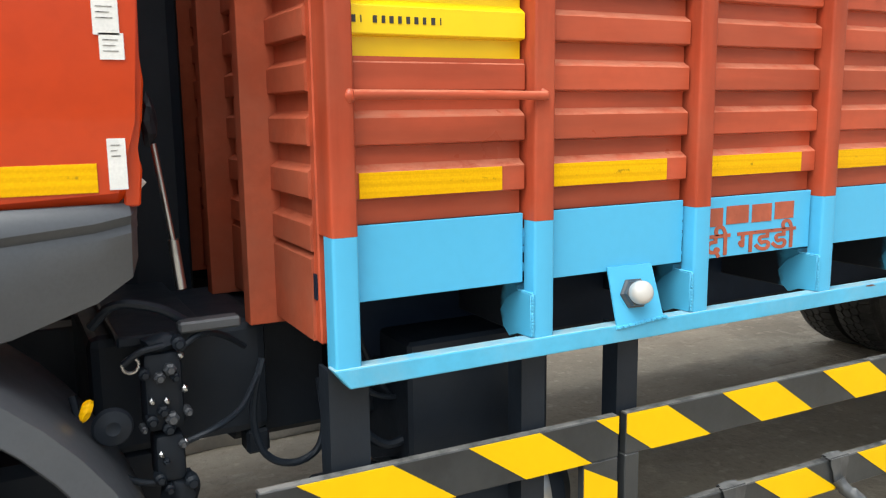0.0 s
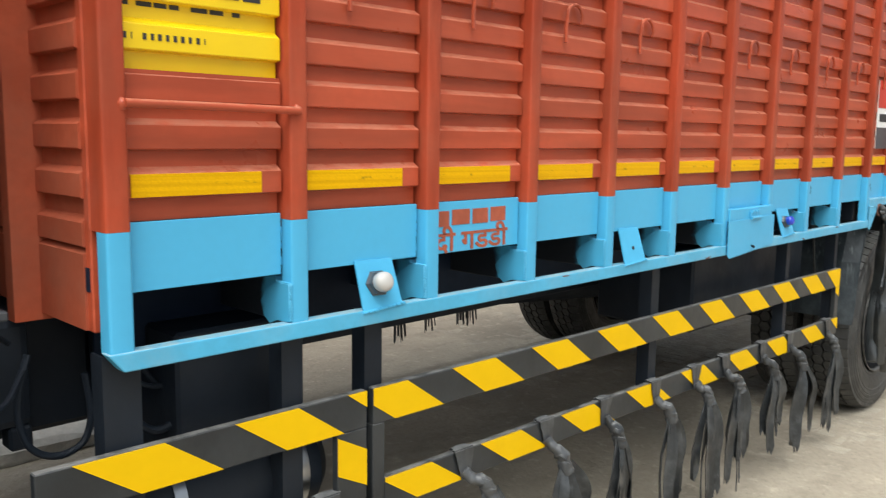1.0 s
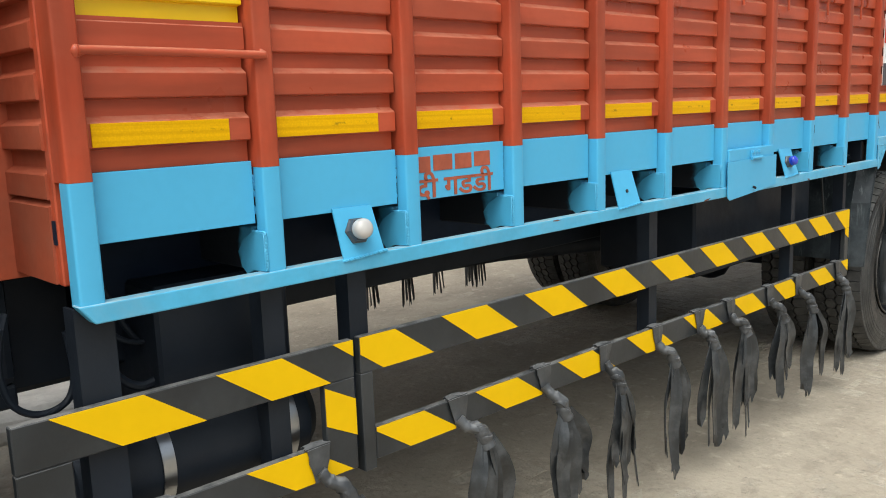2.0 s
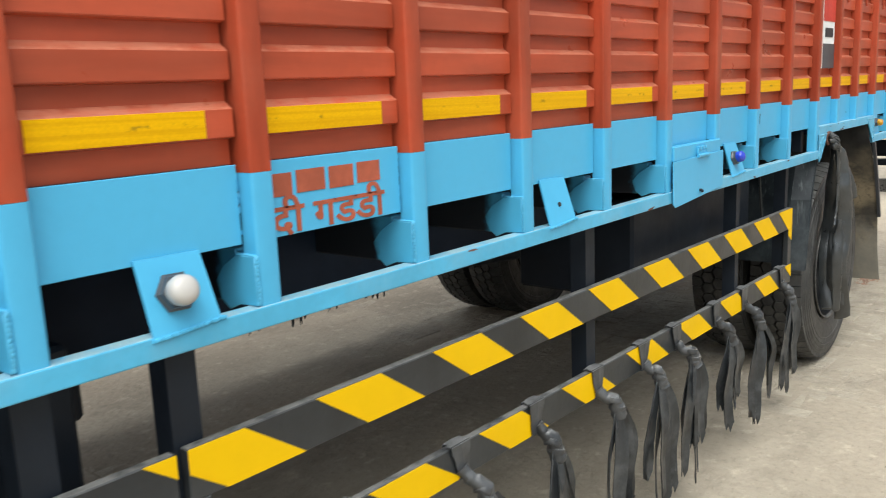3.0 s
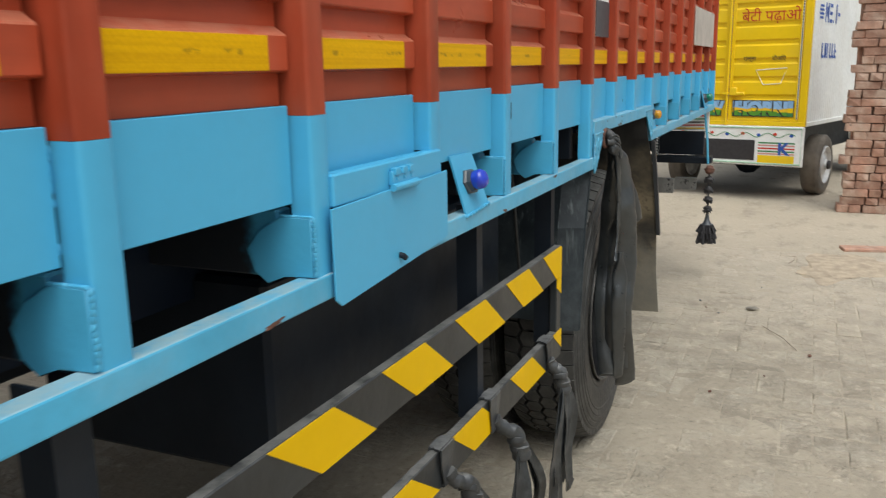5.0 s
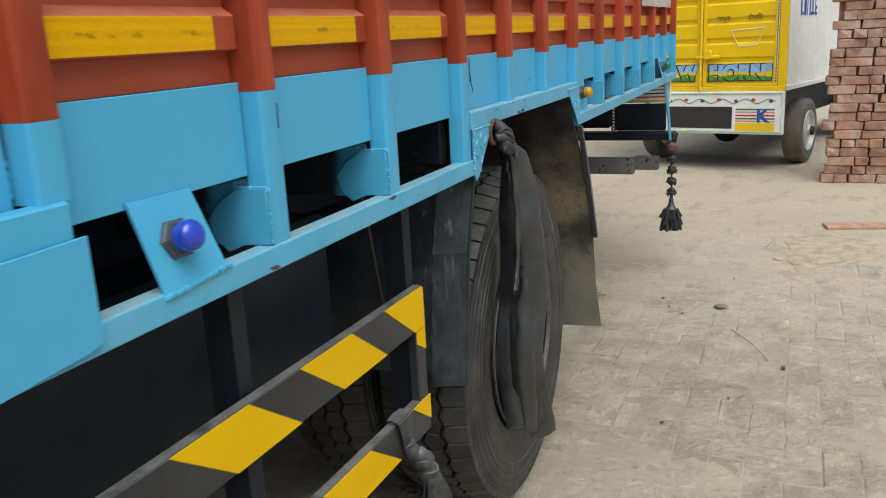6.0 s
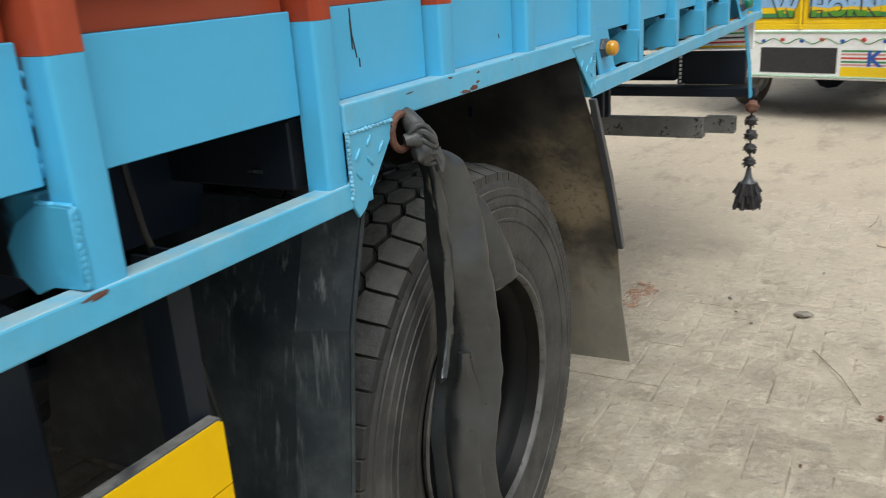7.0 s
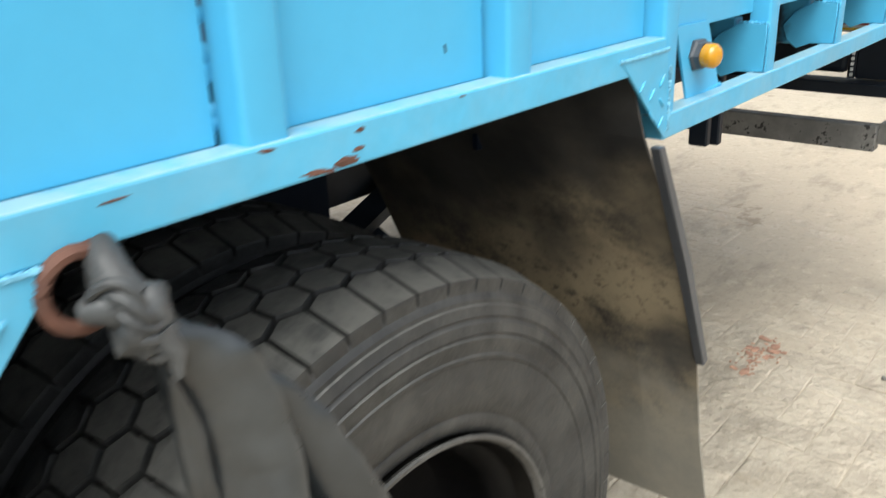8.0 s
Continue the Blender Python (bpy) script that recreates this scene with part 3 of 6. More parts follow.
for pts, flip in (([(3.931, 1.152), (4.062, 1.152), (3.962, 1.040), (3.944, 1.030), (3.931, 1.050)], 1), ([(4.812, 1.176), (4.944, 1.176), (4.958, 1.085), (4.950, 1.046)], -1)):
    bm = plate_xz(bmesh.new(), pts, -0.0055, -0.0005, 0.001)
    cx = sum(p[0] for p in pts) / len(pts)
    for i in range(4):
        for j in range(3):
            x, z = cx - 0.045 + 0.03 * i, 1.075 + 0.03 * j + 0.015 * (i % 2)
            inside = z < 1.145 and (x < 3.955 + (z - 1.03) * 0.75 if flip > 0 else x > 4.955 - (z - 1.03) * 1.1)
            if inside and (3.94 < x < 4.05 or 4.84 < x < 4.96):
                m = pose(x, -0.0062, z, 0, 45 if (i + j) % 2 else -45, 0)
                lump(bm, m @ Matrix.Diagonal((0.011, 0.0022, 0.003, 1)), i, 0.0, 2)
    gusset = part("gusset", bm, RAIL, truck, "blue chequer plate gusset with weld beads", smooth=True)
    seam = bmesh.new()
    x_edge = 3.931 if flip > 0 else 4.955
    for i in range(15):
        lump(seam, pose(x_edge, -0.0058, 1.062 + 0.0062 * i) @ Matrix.Diagonal((0.0042, 0.003, 0.0042, 1)), i, 0.4, 1)
        f = i / 14
        lump(seam, pose(pts[0][0] + (pts[1][0] - pts[0][0]) * f, -0.0056, pts[0][1] + 0.0005) @ Matrix.Diagonal((0.0055, 0.003, 0.0032, 1)), i + 20, 0.4, 1)
    tagged(part("weld_seam", seam, SEAM, gusset, "pale weld seam", smooth=True), kind="stuff")

# cross members under the floor with their blue end brackets, floor, inner walls
for k, x in enumerate(POSTS[1:], 1):
    if k in ARCH:
        continue
    part("cross_member", box(bmesh.new(), x - 0.040, x - 0.006, 0.062, 2.33, 1.078, 1.175, 0.003), CHASSIS if k == 10 else SPRAYED, truck, "black cross member under the body floor")
    if k in (7, 10):
        continue
    outline = [(0.002, 1.168), (0.050, 1.168), (0.088, 1.147), (0.112, 1.118), (0.100, 1.086), (0.078, 1.070), (0.050, 1.084), (0.002, 1.084)]
    bm = prism(bmesh.new(), outline, lambda a, b, e: ((x - 0.050, x - 0.0435)[e], a, b), 0.0015)
    rnd = random.Random(70 + k)
    for i in range(12):
        lump(bm, pose(x - 0.047, -0.001, 1.09 + 0.0068 * i) @ Matrix.Diagonal((0.0038, 0.0025, 0.0058, 1)), i, 0.3, 1)
    for i in range(8):
        lump(bm, pose(x - 0.047, 0.004 + 0.0065 * i, 1.169) @ Matrix.Diagonal((0.004, 0.0046, 0.0025, 1)), i, 0.3, 1)
    part("end_bracket", bm, SPRAYED, truck, "blue end bracket with a weld bead", smooth=True)
part("body_floor", box(bmesh.new(), -0.05, 7.41, 0.070, 2.33, 1.19, 1.235), SHADE_STEEL, truck)
for y in (0.74, 1.58):
    part("chassis_beam", box(bmesh.new(), -2.2, 7.30, y, y + 0.075, 0.80, 1.04, 0.004), CHASSIS, truck)
part("far_wall", box(bmesh.new(), -0.05, 7.42, 2.34, 2.40, 1.05, TOP), RED, truck)
part("rear_wall", box(bmesh.new(), 7.36, 7.415, 0.06, 2.34, 1.05, TOP), RED, truck)
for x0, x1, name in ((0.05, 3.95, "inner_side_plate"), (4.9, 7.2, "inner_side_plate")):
    part(name, box(bmesh.new(), x0, x1, 0.30, 0.31, 1.00, 1.19), SHADE_STEEL, truck)

# front wall of the body, facing the cab
bm = bmesh.new()
line = [(-0.036 + (d - DIP), z) for d, z in ridges(1.115, TOP)]
prism(bm, line + [(-0.015, TOP), (-0.015, 1.115)], lambda a, b, e: (a, (0.085, 2.34)[e], b))
part("front_wall", bm, RED_DULL, truck)
bm = box(bmesh.new(), -0.0475, -0.030, 0.0625, 0.088, 1.112, TOP, 0.003)
part("corner_strip", bm, RED, truck)
for y in (0.305, 0.635, 0.96, 1.29, 1.62, 1.95):
    part("front_post", box(bmesh.new(), -0.106, -0.028, y, y + 0.042, 1.10, TOP, 0.0012), RED_DULL, truck)

# step rod across the first bay
bm = tube(bmesh.new(), [(-0.004, -0.006, 1.538), (0.2, -0.0065, 1.537), (0.372, -0.006, 1.535)], 0.0085, 12)
for x in (-0.004, 0.372):
    lump(bm, pose(x, 0.001, 1.536) @ Matrix.Diagonal((0.012, 0.008, 0.012, 1)), 3)
part("step_rod", bm, RED, truck, smooth=True)

# rope hooks
hook = None
for k, x in enumerate(POSTS[1:-1], 1):
    cx = x + 0.165
    arc = [(-0.036, 0.014, 1.757), (-0.036, 0.016, 1.80)] + [(-0.036 * math.cos(a), 0.012, 1.83 + 0.036 * math.sin(a)) for a in np.linspace(0, math.pi, 9)] + [(0.036, 0.016, 1.815)]
    if hook is None:
        hook = mesh_of("rope_hook", tube(bmesh.new(), arc, 0.0055, 8), RED, True)
    part("rope_hook", hook, None, truck, at=pose(cx, 0, 0))


# marker lamps on plates that lean out from the skirt to the rail
def marker(x, lens, name_label, slant=0.006, lamp=True, z=1.140, foot=-0.0065, size=1.0):
    """A blue plate leaning between skirt and rail, with a round lamp on it."""
    bm = bmesh.new()
    corners = [(x - 0.058, 0.024, 1.196), (x + 0.056, 0.024, 1.194), (x + 0.060 + slant, foot, 1.085), (x - 0.060 + slant, foot, 1.078 if foot > 0 else 1.074)]
    front = [bm.verts.new(c) for c in corners]
    rear = [bm.verts.new((c[0], c[1] + 0.004, c[2])) for c in corners]
    bm.faces.new(front)
    bm.faces.new(rear[::-1])
    for i in range(4):
        bm.faces.new((front[i], front[(i + 1) % 4], rear[(i + 1) % 4], rear[i]))
    for i in range(9):
        lump(bm, pose(x - 0.054 + slant + 0.0145 * i, foot + 0.0005, 1.0775 + 0.001 * i) @ Matrix.Diagonal((0.010, 0.0035, 0.0045, 1)), i, 0.3, 1)
    plate = part("lamp_plate", bm, BLUE, truck, "blue steel lamp plate with a weld bead")
    c = Matrix.Translation((x - 0.006 + 0.4 * slant, 0.0085 if foot < 0 else 0.021, z)) @ pose(0, 0, 0, -15 if foot < 0 else 0, 0, -10) @ Matrix.Diagonal((size, size, size, 1))
    if lamp:
        base = lathe(bmesh.new(), [(0.033, 0.0), (0.033, -0.008), (0.029, -0.012), (0.027, -0.022)], 6, m=c)
        part("lamp_base", base, PLASTIC, plate, "black plastic lamp base")
        part("lamp_lens", lathe(bmesh.new(), [(0.0225, -0.020), (0.024, -0.031), (0.023, -0.041), (0.018, -0.0475), (0.010, -0.0505), (0.002, -0.0515)], 28, m=c), lens, plate, name_label, smooth=True)
    else:
        part("bolt_hole", lathe(bmesh.new(), [(0.0058, -0.0045), (0.0058, -0.0005)], 14, m=Matrix.Translation((x + 0.004, 0.0075, 1.129)) @ pose(0, 0, 0, -15, 0, 0)), INK, plate)
    return plate


marker(0.603, LENS_WHITE, "frosted white lens")
marker(1.704, None, "", lamp=False)
marker(2.912, LENS_BLUE, "blue lens", 0.016, size=0.83)
marker(5.088, LENS_AMBER, "amber lens", 0.045, foot=0.019, size=0.8, z=1.147)
marker(6.92, LENS_GREEN, "dark green lens")

# tool hatch
hinge_plate = part("hatch_strip", box(bmesh.new(), 2.368, 2.746, -0.006, 0.02, 1.174, 1.222, 0.003), BLUE, truck)
bm = plate_xz(bmesh.new(), [(2.348, 1.176), (2.756, 1.183), (2.756, 1.062), (2.732, 1.058), (2.368, 1.032), (2.352, 1.044)], -0.0125, -0.0095, 0.001)
hatch = part("hatch_door", bm, BLUE, truck, "smooth blue hatch door hung on a hinge")
bm = bmesh.new()
box(bm, 2.535, 2.615, -0.0145, -0.0065, 1.184, 1.206, 0.001)
for i in range(3):
    box(bm, 2.540 + 0.026 * i, 2.556 + 0.026 * i, -0.018, -0.007, 1.200, 1.211, 0.001)
    lump(bm, pose(2.549 + 0.026 * i, -0.0145, 1.194) @ Matrix.Diagonal((0.004, 0.003, 0.004, 1)), i, 0, 1)
tube(bm, [(2.530, -0.017, 1.181), (2.620, -0.017, 1.181)], 0.006, 8)
part("hinge", bm, BLUE, hatch, smooth=True)
part("latch_bolt", tube(bmesh.new(), [(2.556, -0.011, 1.068), (2.556, -0.019, 1.067), (2.560, -0.021, 1.062)], 0.0050, 7), CHASSIS, hatch, "dark latch bolt")


# ---------------------------------------------------------------- side guards
def lower_z(x):
    return 0.650 - 0.011 * max(0.0, x - 0.2)


def slab(bm, x0, x1, z_of, high, y0=-0.006, y1=0.016, bevel=0.0022):
    return plate_xz(bm, [(x0, z_of(x0)), (x1, z_of(x1)), (x1, z_of(x1) - high), (x0, z_of(x0) - high)], y0, y1, bevel)


def upper_z(x):
    return 0.886 - 0.0070 * x


def stripe(parent, x0, x1, z_of, high, shift, lo, hi):
    """A slanted yellow stripe on a bar, cut off at the bar's ends."""
    pts = []
    for x, f in ((x0, 0), (x1, 0), (x1 + shift, 1), (x0 + shift, 1)):
        pts.append((x, f))
    poly = pts
    for bound, keep in ((lo, lambda v: v >= lo), (hi, lambda v: v <= hi)):
        out = []
        for (xa, fa), (xb, fb) in zip(poly, poly[1:] + poly[:1]):
            if keep(xa):
                out.append((xa, fa))
            if keep(xa) != keep(xb):
                u = (bound - xa) / (xb - xa)
                out.append((bound, fa + u * (fb - fa)))
        poly = out
        if len(poly) < 3:
            return
    bm = plate_xz(bmesh.new(), [(x, z_of(x) - 0.001 - (high - 0.002) * f) for x, f in poly], -0.0075, -0.0055)
    part("yellow_stripe", bm, GUARD_YELLOW, parent)


HIGH, LOW_HIGH = 0.091, 0.083
DEEP = Matrix.Translation((0, 0.0235, 0))
front_guard = part("front_side_guard", slab(bmesh.new(), -0.182, 0.578, upper_z, HIGH), GUARD_BLACK, truck, "black and yellow striped box steel guard frame", at=DEEP)
part("guard_upright", box(bmesh.new(), -0.182, -0.082, -0.0055, 0.016, 0.562, 0.7954, 0.0025), GUARD_BLACK, front_guard)
part("guard_upright", box(bmesh.new(), 0.489, 0.578, -0.0055, 0.016, 0.560, 0.7909, 0.0025), GUARD_BLACK, front_guard)
part("guard_bar", slab(bmesh.new(), -0.0815, 0.4885, lower_z, LOW_HIGH), GUARD_BLACK, front_guard)
for a, b in ((-0.117, 0.062), (0.219, 0.380), (0.519, 0.68)):
    stripe(front_guard, a, b, upper_z, HIGH, 0.128, -0.181, 0.577)
for a, b in ((-0.071, 0.102), (0.271, 0.438)):
    stripe(front_guard, a, b, lower_z, LOW_HIGH, 0.122, -0.080, 0.577)
for x0, x1, zs in ((-0.181, -0.083, (0.757, 0.697, 0.592, 0.647)), (0.490, 0.577, (0.783, 0.736, 0.645, 0.690))):
    part("yellow_stripe", plate_xz(bmesh.new(), [(x0, zs[0]), (x1, zs[1]), (x1, zs[2]), (x0, zs[3])], -0.0072, -0.005), GUARD_YELLOW, front_guard)

rear_guard = part("rear_side_guard", slab(bmesh.new(), 0.598, 3.649, upper_z, HIGH), GUARD_BLACK, truck, "long black and yellow striped box steel side guard", at=DEEP)
part("guard_bar", slab(bmesh.new(), 0.6365, 3.655, lower_z, LOW_HIGH), GUARD_BLACK, rear_guard)
part("guard_upright", box(bmesh.new(), 0.598, 0.636, -0.0055, 0.045, 0.540, 0.7906, 0.0025), GUARD_BLACK, rear_guard)
part("guard_upright", box(bmesh.new(), 3.606, 3.649, -0.0055, 0.016, 0.612, 0.769, 0.0025), GUARD_BLACK, rear_guard)
a = 0.538
for i in range(10):
    near = a - 0.0045 * max(0, i - 5) ** 2
    stripe(rear_guard, near, near + 0.172, upper_z, HIGH, 0.130, 0.599, 3.648)
    a += 0.3337
a = 0.622
for i in range(9):
    stripe(rear_guard, a, a + 0.176, lower_z, LOW_HIGH, 0.124, 0.6375, 3.654)
    a += 0.368
part("yellow_stripe", plate_xz(bmesh.new(), [(3.607, 0.7685), (3.648, 0.7685), (3.648, 0.718), (3.607, 0.742)], -0.0072, -0.005), GUARD_YELLOW, rear_guard)
for x, w, low in ((-0.045, 0.075, 0.60), (0.352, 0.055, 0.60), (0.590, 0.055, 0.60), (1.90, 0.05, 0.57), (3.04, 0.035, 0.57), (3.62, 0.035, 0.57)):
    channel = [(x, 0.0415), (x + w, 0.0415), (x + w, 0.09), (x + w - 0.006, 0.09), (x + w - 0.006, 0.0475), (x + 0.006, 0.0475), (x + 0.006, 0.09), (x, 0.09)]
    bm = prism(bmesh.new(), channel, lambda a, b, e: (a, b, (low, 1.07)[e]))
    part("guard_hanger", bm, CHASSIS, truck)

# air tank and boxes behind the front guard
tank = part("air_tank", lathe(bmesh.new(), [(0.02, -0.29), (0.09, -0.285), (0.118, -0.25), (0.12, 0.25), (0.09, 0.285), (0.02, 0.29)], 40, m=pose(0.24, 0.20, 0.685, 0, 0, -90)), CHASSIS, truck, "black painted steel air tank", smooth=True)
for x in (0.13, 0.44):
    part("tank_strap", lathe(bmesh.new(), [(0.1205, -0.014), (0.1235, -0.014), (0.1235, 0.014), (0.1205, 0.014)], 40, True, m=pose(x, 0.20, 0.685, 0, 0, -90)), STEEL, tank, "bare steel strap", smooth=True)
part("battery_box", box(bmesh.new(), 0.165, 0.50, 0.16, 0.45, 0.74, 1.06, 0.008), CHASSIS, truck, "black box below the body floor")

# ---------------------------------------------------------------- wheels


SIZE = 0.9765


def tyre_meshes():
    prof = [(0.284, 0.060), (0.291, 0.030), (0.297, 0.019), (0.306, 0.0145), (0.322, 0.0125), (0.325, 0.0140), (0.328, 0.0115), (0.350, 0.0075), (0.376, 0.0045), (0.402, 0.004), (0.404, 0.0015), (0.409, 0.001), (0.411, 0.003), (0.432, 0.000), (0.434, 0.0025), (0.437, 0.003), (0.439, 0.0005), (0.4525, 0.0025), (0.455, 0.0052), (0.458, 0.0058), (0.461, 0.0038), (0.474, 0.007), (0.4755, 0.0095), (0.479, 0.0105), (0.481, 0.010), (0.494, 0.017), (0.502, 0.027)]
    prof = [(r * SIZE, d) for r, d in prof]
    full = prof + [(r, 0.27 - d) for r, d in reversed(prof)]
    inner = [(0.270, 0.21), (0.270, 0.06)]
    carcass = mesh_of("tyre", lathe(bmesh.new(), full + inner, 96, True), TYRE, True)
    bm = bmesh.new()
    count = 56
    z = 0.013
    rows = [(0.014, 0.084, 0.0, 1), (0.080, 0.140, 0.5, 2), (0.136, 0.196, 0.0, 2), (0.192, 0.256, 0.5, 3)]
    for d0, d1, off, kind in rows:
        if kind == 1:
            outline = [(-1, d0), (1, d0), (1, d1 - z), (0, d1), (-1, d1 - z)]
        elif kind == 2:
            outline = [(-1, d0 + z), (0, d0), (1, d0 + z), (1, d1 - z), (0, d1), (-1, d1 - z)]
        else:
            outline = [(-1, d0 + z), (0, d0), (1, d0 + z), (1, d1), (-1, d1)]
        mid = (d0 + d1) / 2
        for k in range(count):
            a0 = 2 * math.pi * (k + off) / count
            da = math.pi / count
            rings = []
            for r, shrink in ((0.495 * SIZE, 0.94), (0.521 * SIZE, 0.92), (0.5245 * SIZE, 0.885)):
                ring = []
                for s, d in outline:
                    edge = 0.016 if (d < 0.02 or d > 0.25) else 0.0
                    a = a0 + s * da * shrink
                    dd = mid + (d - mid) * (0.97 if r > 0.5225 * SIZE else 0.99)
                    ring.append(bm.verts.new(((r - edge) * math.cos(a), dd, (r - edge) * math.sin(a))))
                rings.append(ring)
            bm.faces.new(rings[2])
            n = len(outline)
            for p, q in zip(rings, rings[1:]):
                for i in range(n):
                    bm.faces.new((p[i], p[(i + 1) % n], q[(i + 1) % n], q[i]))
    tread = mesh_of("tread", bm, TYRE)
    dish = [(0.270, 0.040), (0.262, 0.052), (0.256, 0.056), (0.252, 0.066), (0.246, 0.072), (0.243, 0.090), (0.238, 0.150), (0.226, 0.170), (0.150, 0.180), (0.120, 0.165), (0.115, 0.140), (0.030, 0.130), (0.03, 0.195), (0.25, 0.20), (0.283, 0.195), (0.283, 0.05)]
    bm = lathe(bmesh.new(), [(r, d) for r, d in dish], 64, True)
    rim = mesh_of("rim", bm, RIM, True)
    return carcass, tread, rim


CARCASS, TREAD, RIM_MESH = tyre_meshes()

FLANGE = mesh_of("rim_flange", lathe(bmesh.new(), [(0.281, 0.022), (0.2865, 0.012), (0.2905, 0.0085), (0.2895, 0.0045), (0.2845, 0.0045), (0.2805, 0.009), (0.278, 0.016)], 72, True), RIM_EDGE, True)
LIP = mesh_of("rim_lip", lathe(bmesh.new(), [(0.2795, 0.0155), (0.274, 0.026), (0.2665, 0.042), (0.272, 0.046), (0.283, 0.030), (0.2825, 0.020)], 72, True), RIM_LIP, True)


def sidewall_marks():
    """Raised bars in place of the moulded writing, and fine radial ribs."""
    bm = bmesh.new()
    rnd = random.Random(3)
    for start, count, r, h in ((20, 9, 0.385, 0.030), (75, 6, 0.360, 0.018), (150, 8, 0.385, 0.030), (250, 9, 0.385, 0.030), (310, 5, 0.36, 0.018)):
        for i in range(count):
            a = start + i * (5.2 if h > 0.02 else 3.6)
            m = pose(0, 0, 0, 0, -a, 0) @ Matrix.Translation((r, 0.0052 if r > 0.37 else 0.0072, 0))
            for j in range(rnd.choice((1, 2, 2))):
                c = m @ Matrix.Translation((0, 0, 0.011 * j - 0.006))
                lump(bm, c @ Matrix.Diagonal((h / 2, 0.0014, 0.0030, 1)), i, 0.0, 1)
    return mesh_of("sidewall_marks", bm, TYRE)


MARKS = sidewall_marks()


def wheel(x, y, z, name="wheel", label="worn dusty truck tyre on a black rim", turn=0):
    w = part(name, CARCASS, None, truck, label, at=pose(x, y, z, 0, turn, 0))
    part("tread", TREAD, None, w)
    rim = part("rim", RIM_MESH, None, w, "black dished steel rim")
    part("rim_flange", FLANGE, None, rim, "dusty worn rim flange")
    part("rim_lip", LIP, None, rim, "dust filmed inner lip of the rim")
    tagged(part("sidewall_relief", MARKS, None, w), kind="stuff")
    return w


REAR = (4.441, 0.5125 - 0.0446)
wheel(REAR[0], 0.040, REAR[1])
wheel(REAR[0], 0.335, REAR[1], turn=3)
wheel(REAR[0], 1.80, REAR[1], turn=2)
wheel(REAR[0], 2.09, REAR[1], turn=1)
wheel(-0.98, 0.08, 0.5225, turn=2)
wheel(-0.98, 2.05, 0.5225)
part("rear_axle", tube(bmesh.new(), [(REAR[0], 0.2, REAR[1]), (REAR[0], 2.2, REAR[1])], 0.09, 16), CHASSIS, truck, smooth=True)
bm = bmesh.new()
lump(bm, pose(REAR[0] + 0.05, 1.2, REAR[1]) @ Matrix.Diagonal((0.24, 0.2, 0.22, 1)), 2, 0.05, 3)
part("differential", bm, CHASSIS, truck, smooth=True)

# mudguard sheets before and behind the rear wheel
sheet = [(3.992, 1.045), (3.930, 0.86), (3.880, 0.535), (3.874, 0.535), (3.922, 0.86), (3.982, 1.045)]
bm = prism(bmesh.new(), sheet, lambda a, b, e: (a - (0.0, 0.030)[e], (0.020, 0.098)[e], b))
guard_sheet = part("front_mudguard", bm, MUDGUARD, truck, "scratched blue black sheet mudguard")
bm = prism(bmesh.new(), [(a, b + (0.03 if b < 0.6 else 0.0)) for a, b in sheet], lambda a, b, e: (a - (0.028, 0.045)[e], (0.0985, 0.66)[e], b))
part("inner_sheet", bm, MUDGUARD, guard_sheet)
part("rolled_edge", tube(bmesh.new(), [(3.992, 0.0195, 1.045), (3.929, 0.0195, 0.86), (3.878, 0.0195, 0.537)], 0.0045, 8), MUDGUARD, guard_sheet, smooth=True)
line = [(4.860, 1.15), (4.886, 1.06), (5.000, 0.845), (5.108, 0.62), (5.165, 0.42), (5.212, 0.228)]
bm = bmesh.new()
rows = []
for i, (x, z) in enumerate(line):
    rows.append([[bm.verts.new((x + o + 0.006 * math.sin(9 * y + i), y + (0.006 * math.sin(2.2 * i) if y < 0 else 0) + ((0.022 if z > 1.1 else 0.010 if z > 1.0 else 0) if y < 0 else 0), z - (0.05 * y if i == 5 else 0))) for o in (0, 0.006)] for y in (-0.016, 0.1, 0.22, 0.34, 0.46, 0.64)])
for a, b in zip(rows, rows[1:]):
    for p, q, r, s in zip(a, a[1:], b, b[1:]):
        bm.faces.new((p[0], q[0], s[0], r[0]))
        bm.faces.new((p[1], r[1], s[1], q[1]))
    for e in (0, -1):
        bm.faces.new((a[e][0], b[e][0], b[e][1], a[e][1]))
for e in (0, -1):
    for p, q in zip(rows[e], rows[e][1:]):
        bm.faces.new((p[0], p[1], q[1], q[0]))
flap = part("mudflap", bm, FLAP, truck, "mud splashed black mudflap")
bm = prism(bmesh.new(), [(4.880, 1.052), (4.998, 0.835), (5.104, 0.612), (5.122, 0.618), (5.014, 0.845), (4.898, 1.052)], lambda a, b, e: (a, (-0.032, -0.0155)[e], b), 0.002)
part("flap_edge", bm, PLASTIC, flap, "worn grey steel edge of the mudguard")
part("tool_box", box(bmesh.new(), 2.42, 3.52, 0.16, 0.62, 0.70, 1.04, 0.01), CHASSIS, truck, "black sheet steel tool box under the body")
part("inner_bar", prism(bmesh.new(), [(3.872, 1.110), (3.95, 1.092), (3.95, 1.080), (3.872, 1.106)], lambda a, b, e: (a, (0.118, 0.128)[e], b)), STEEL, truck)
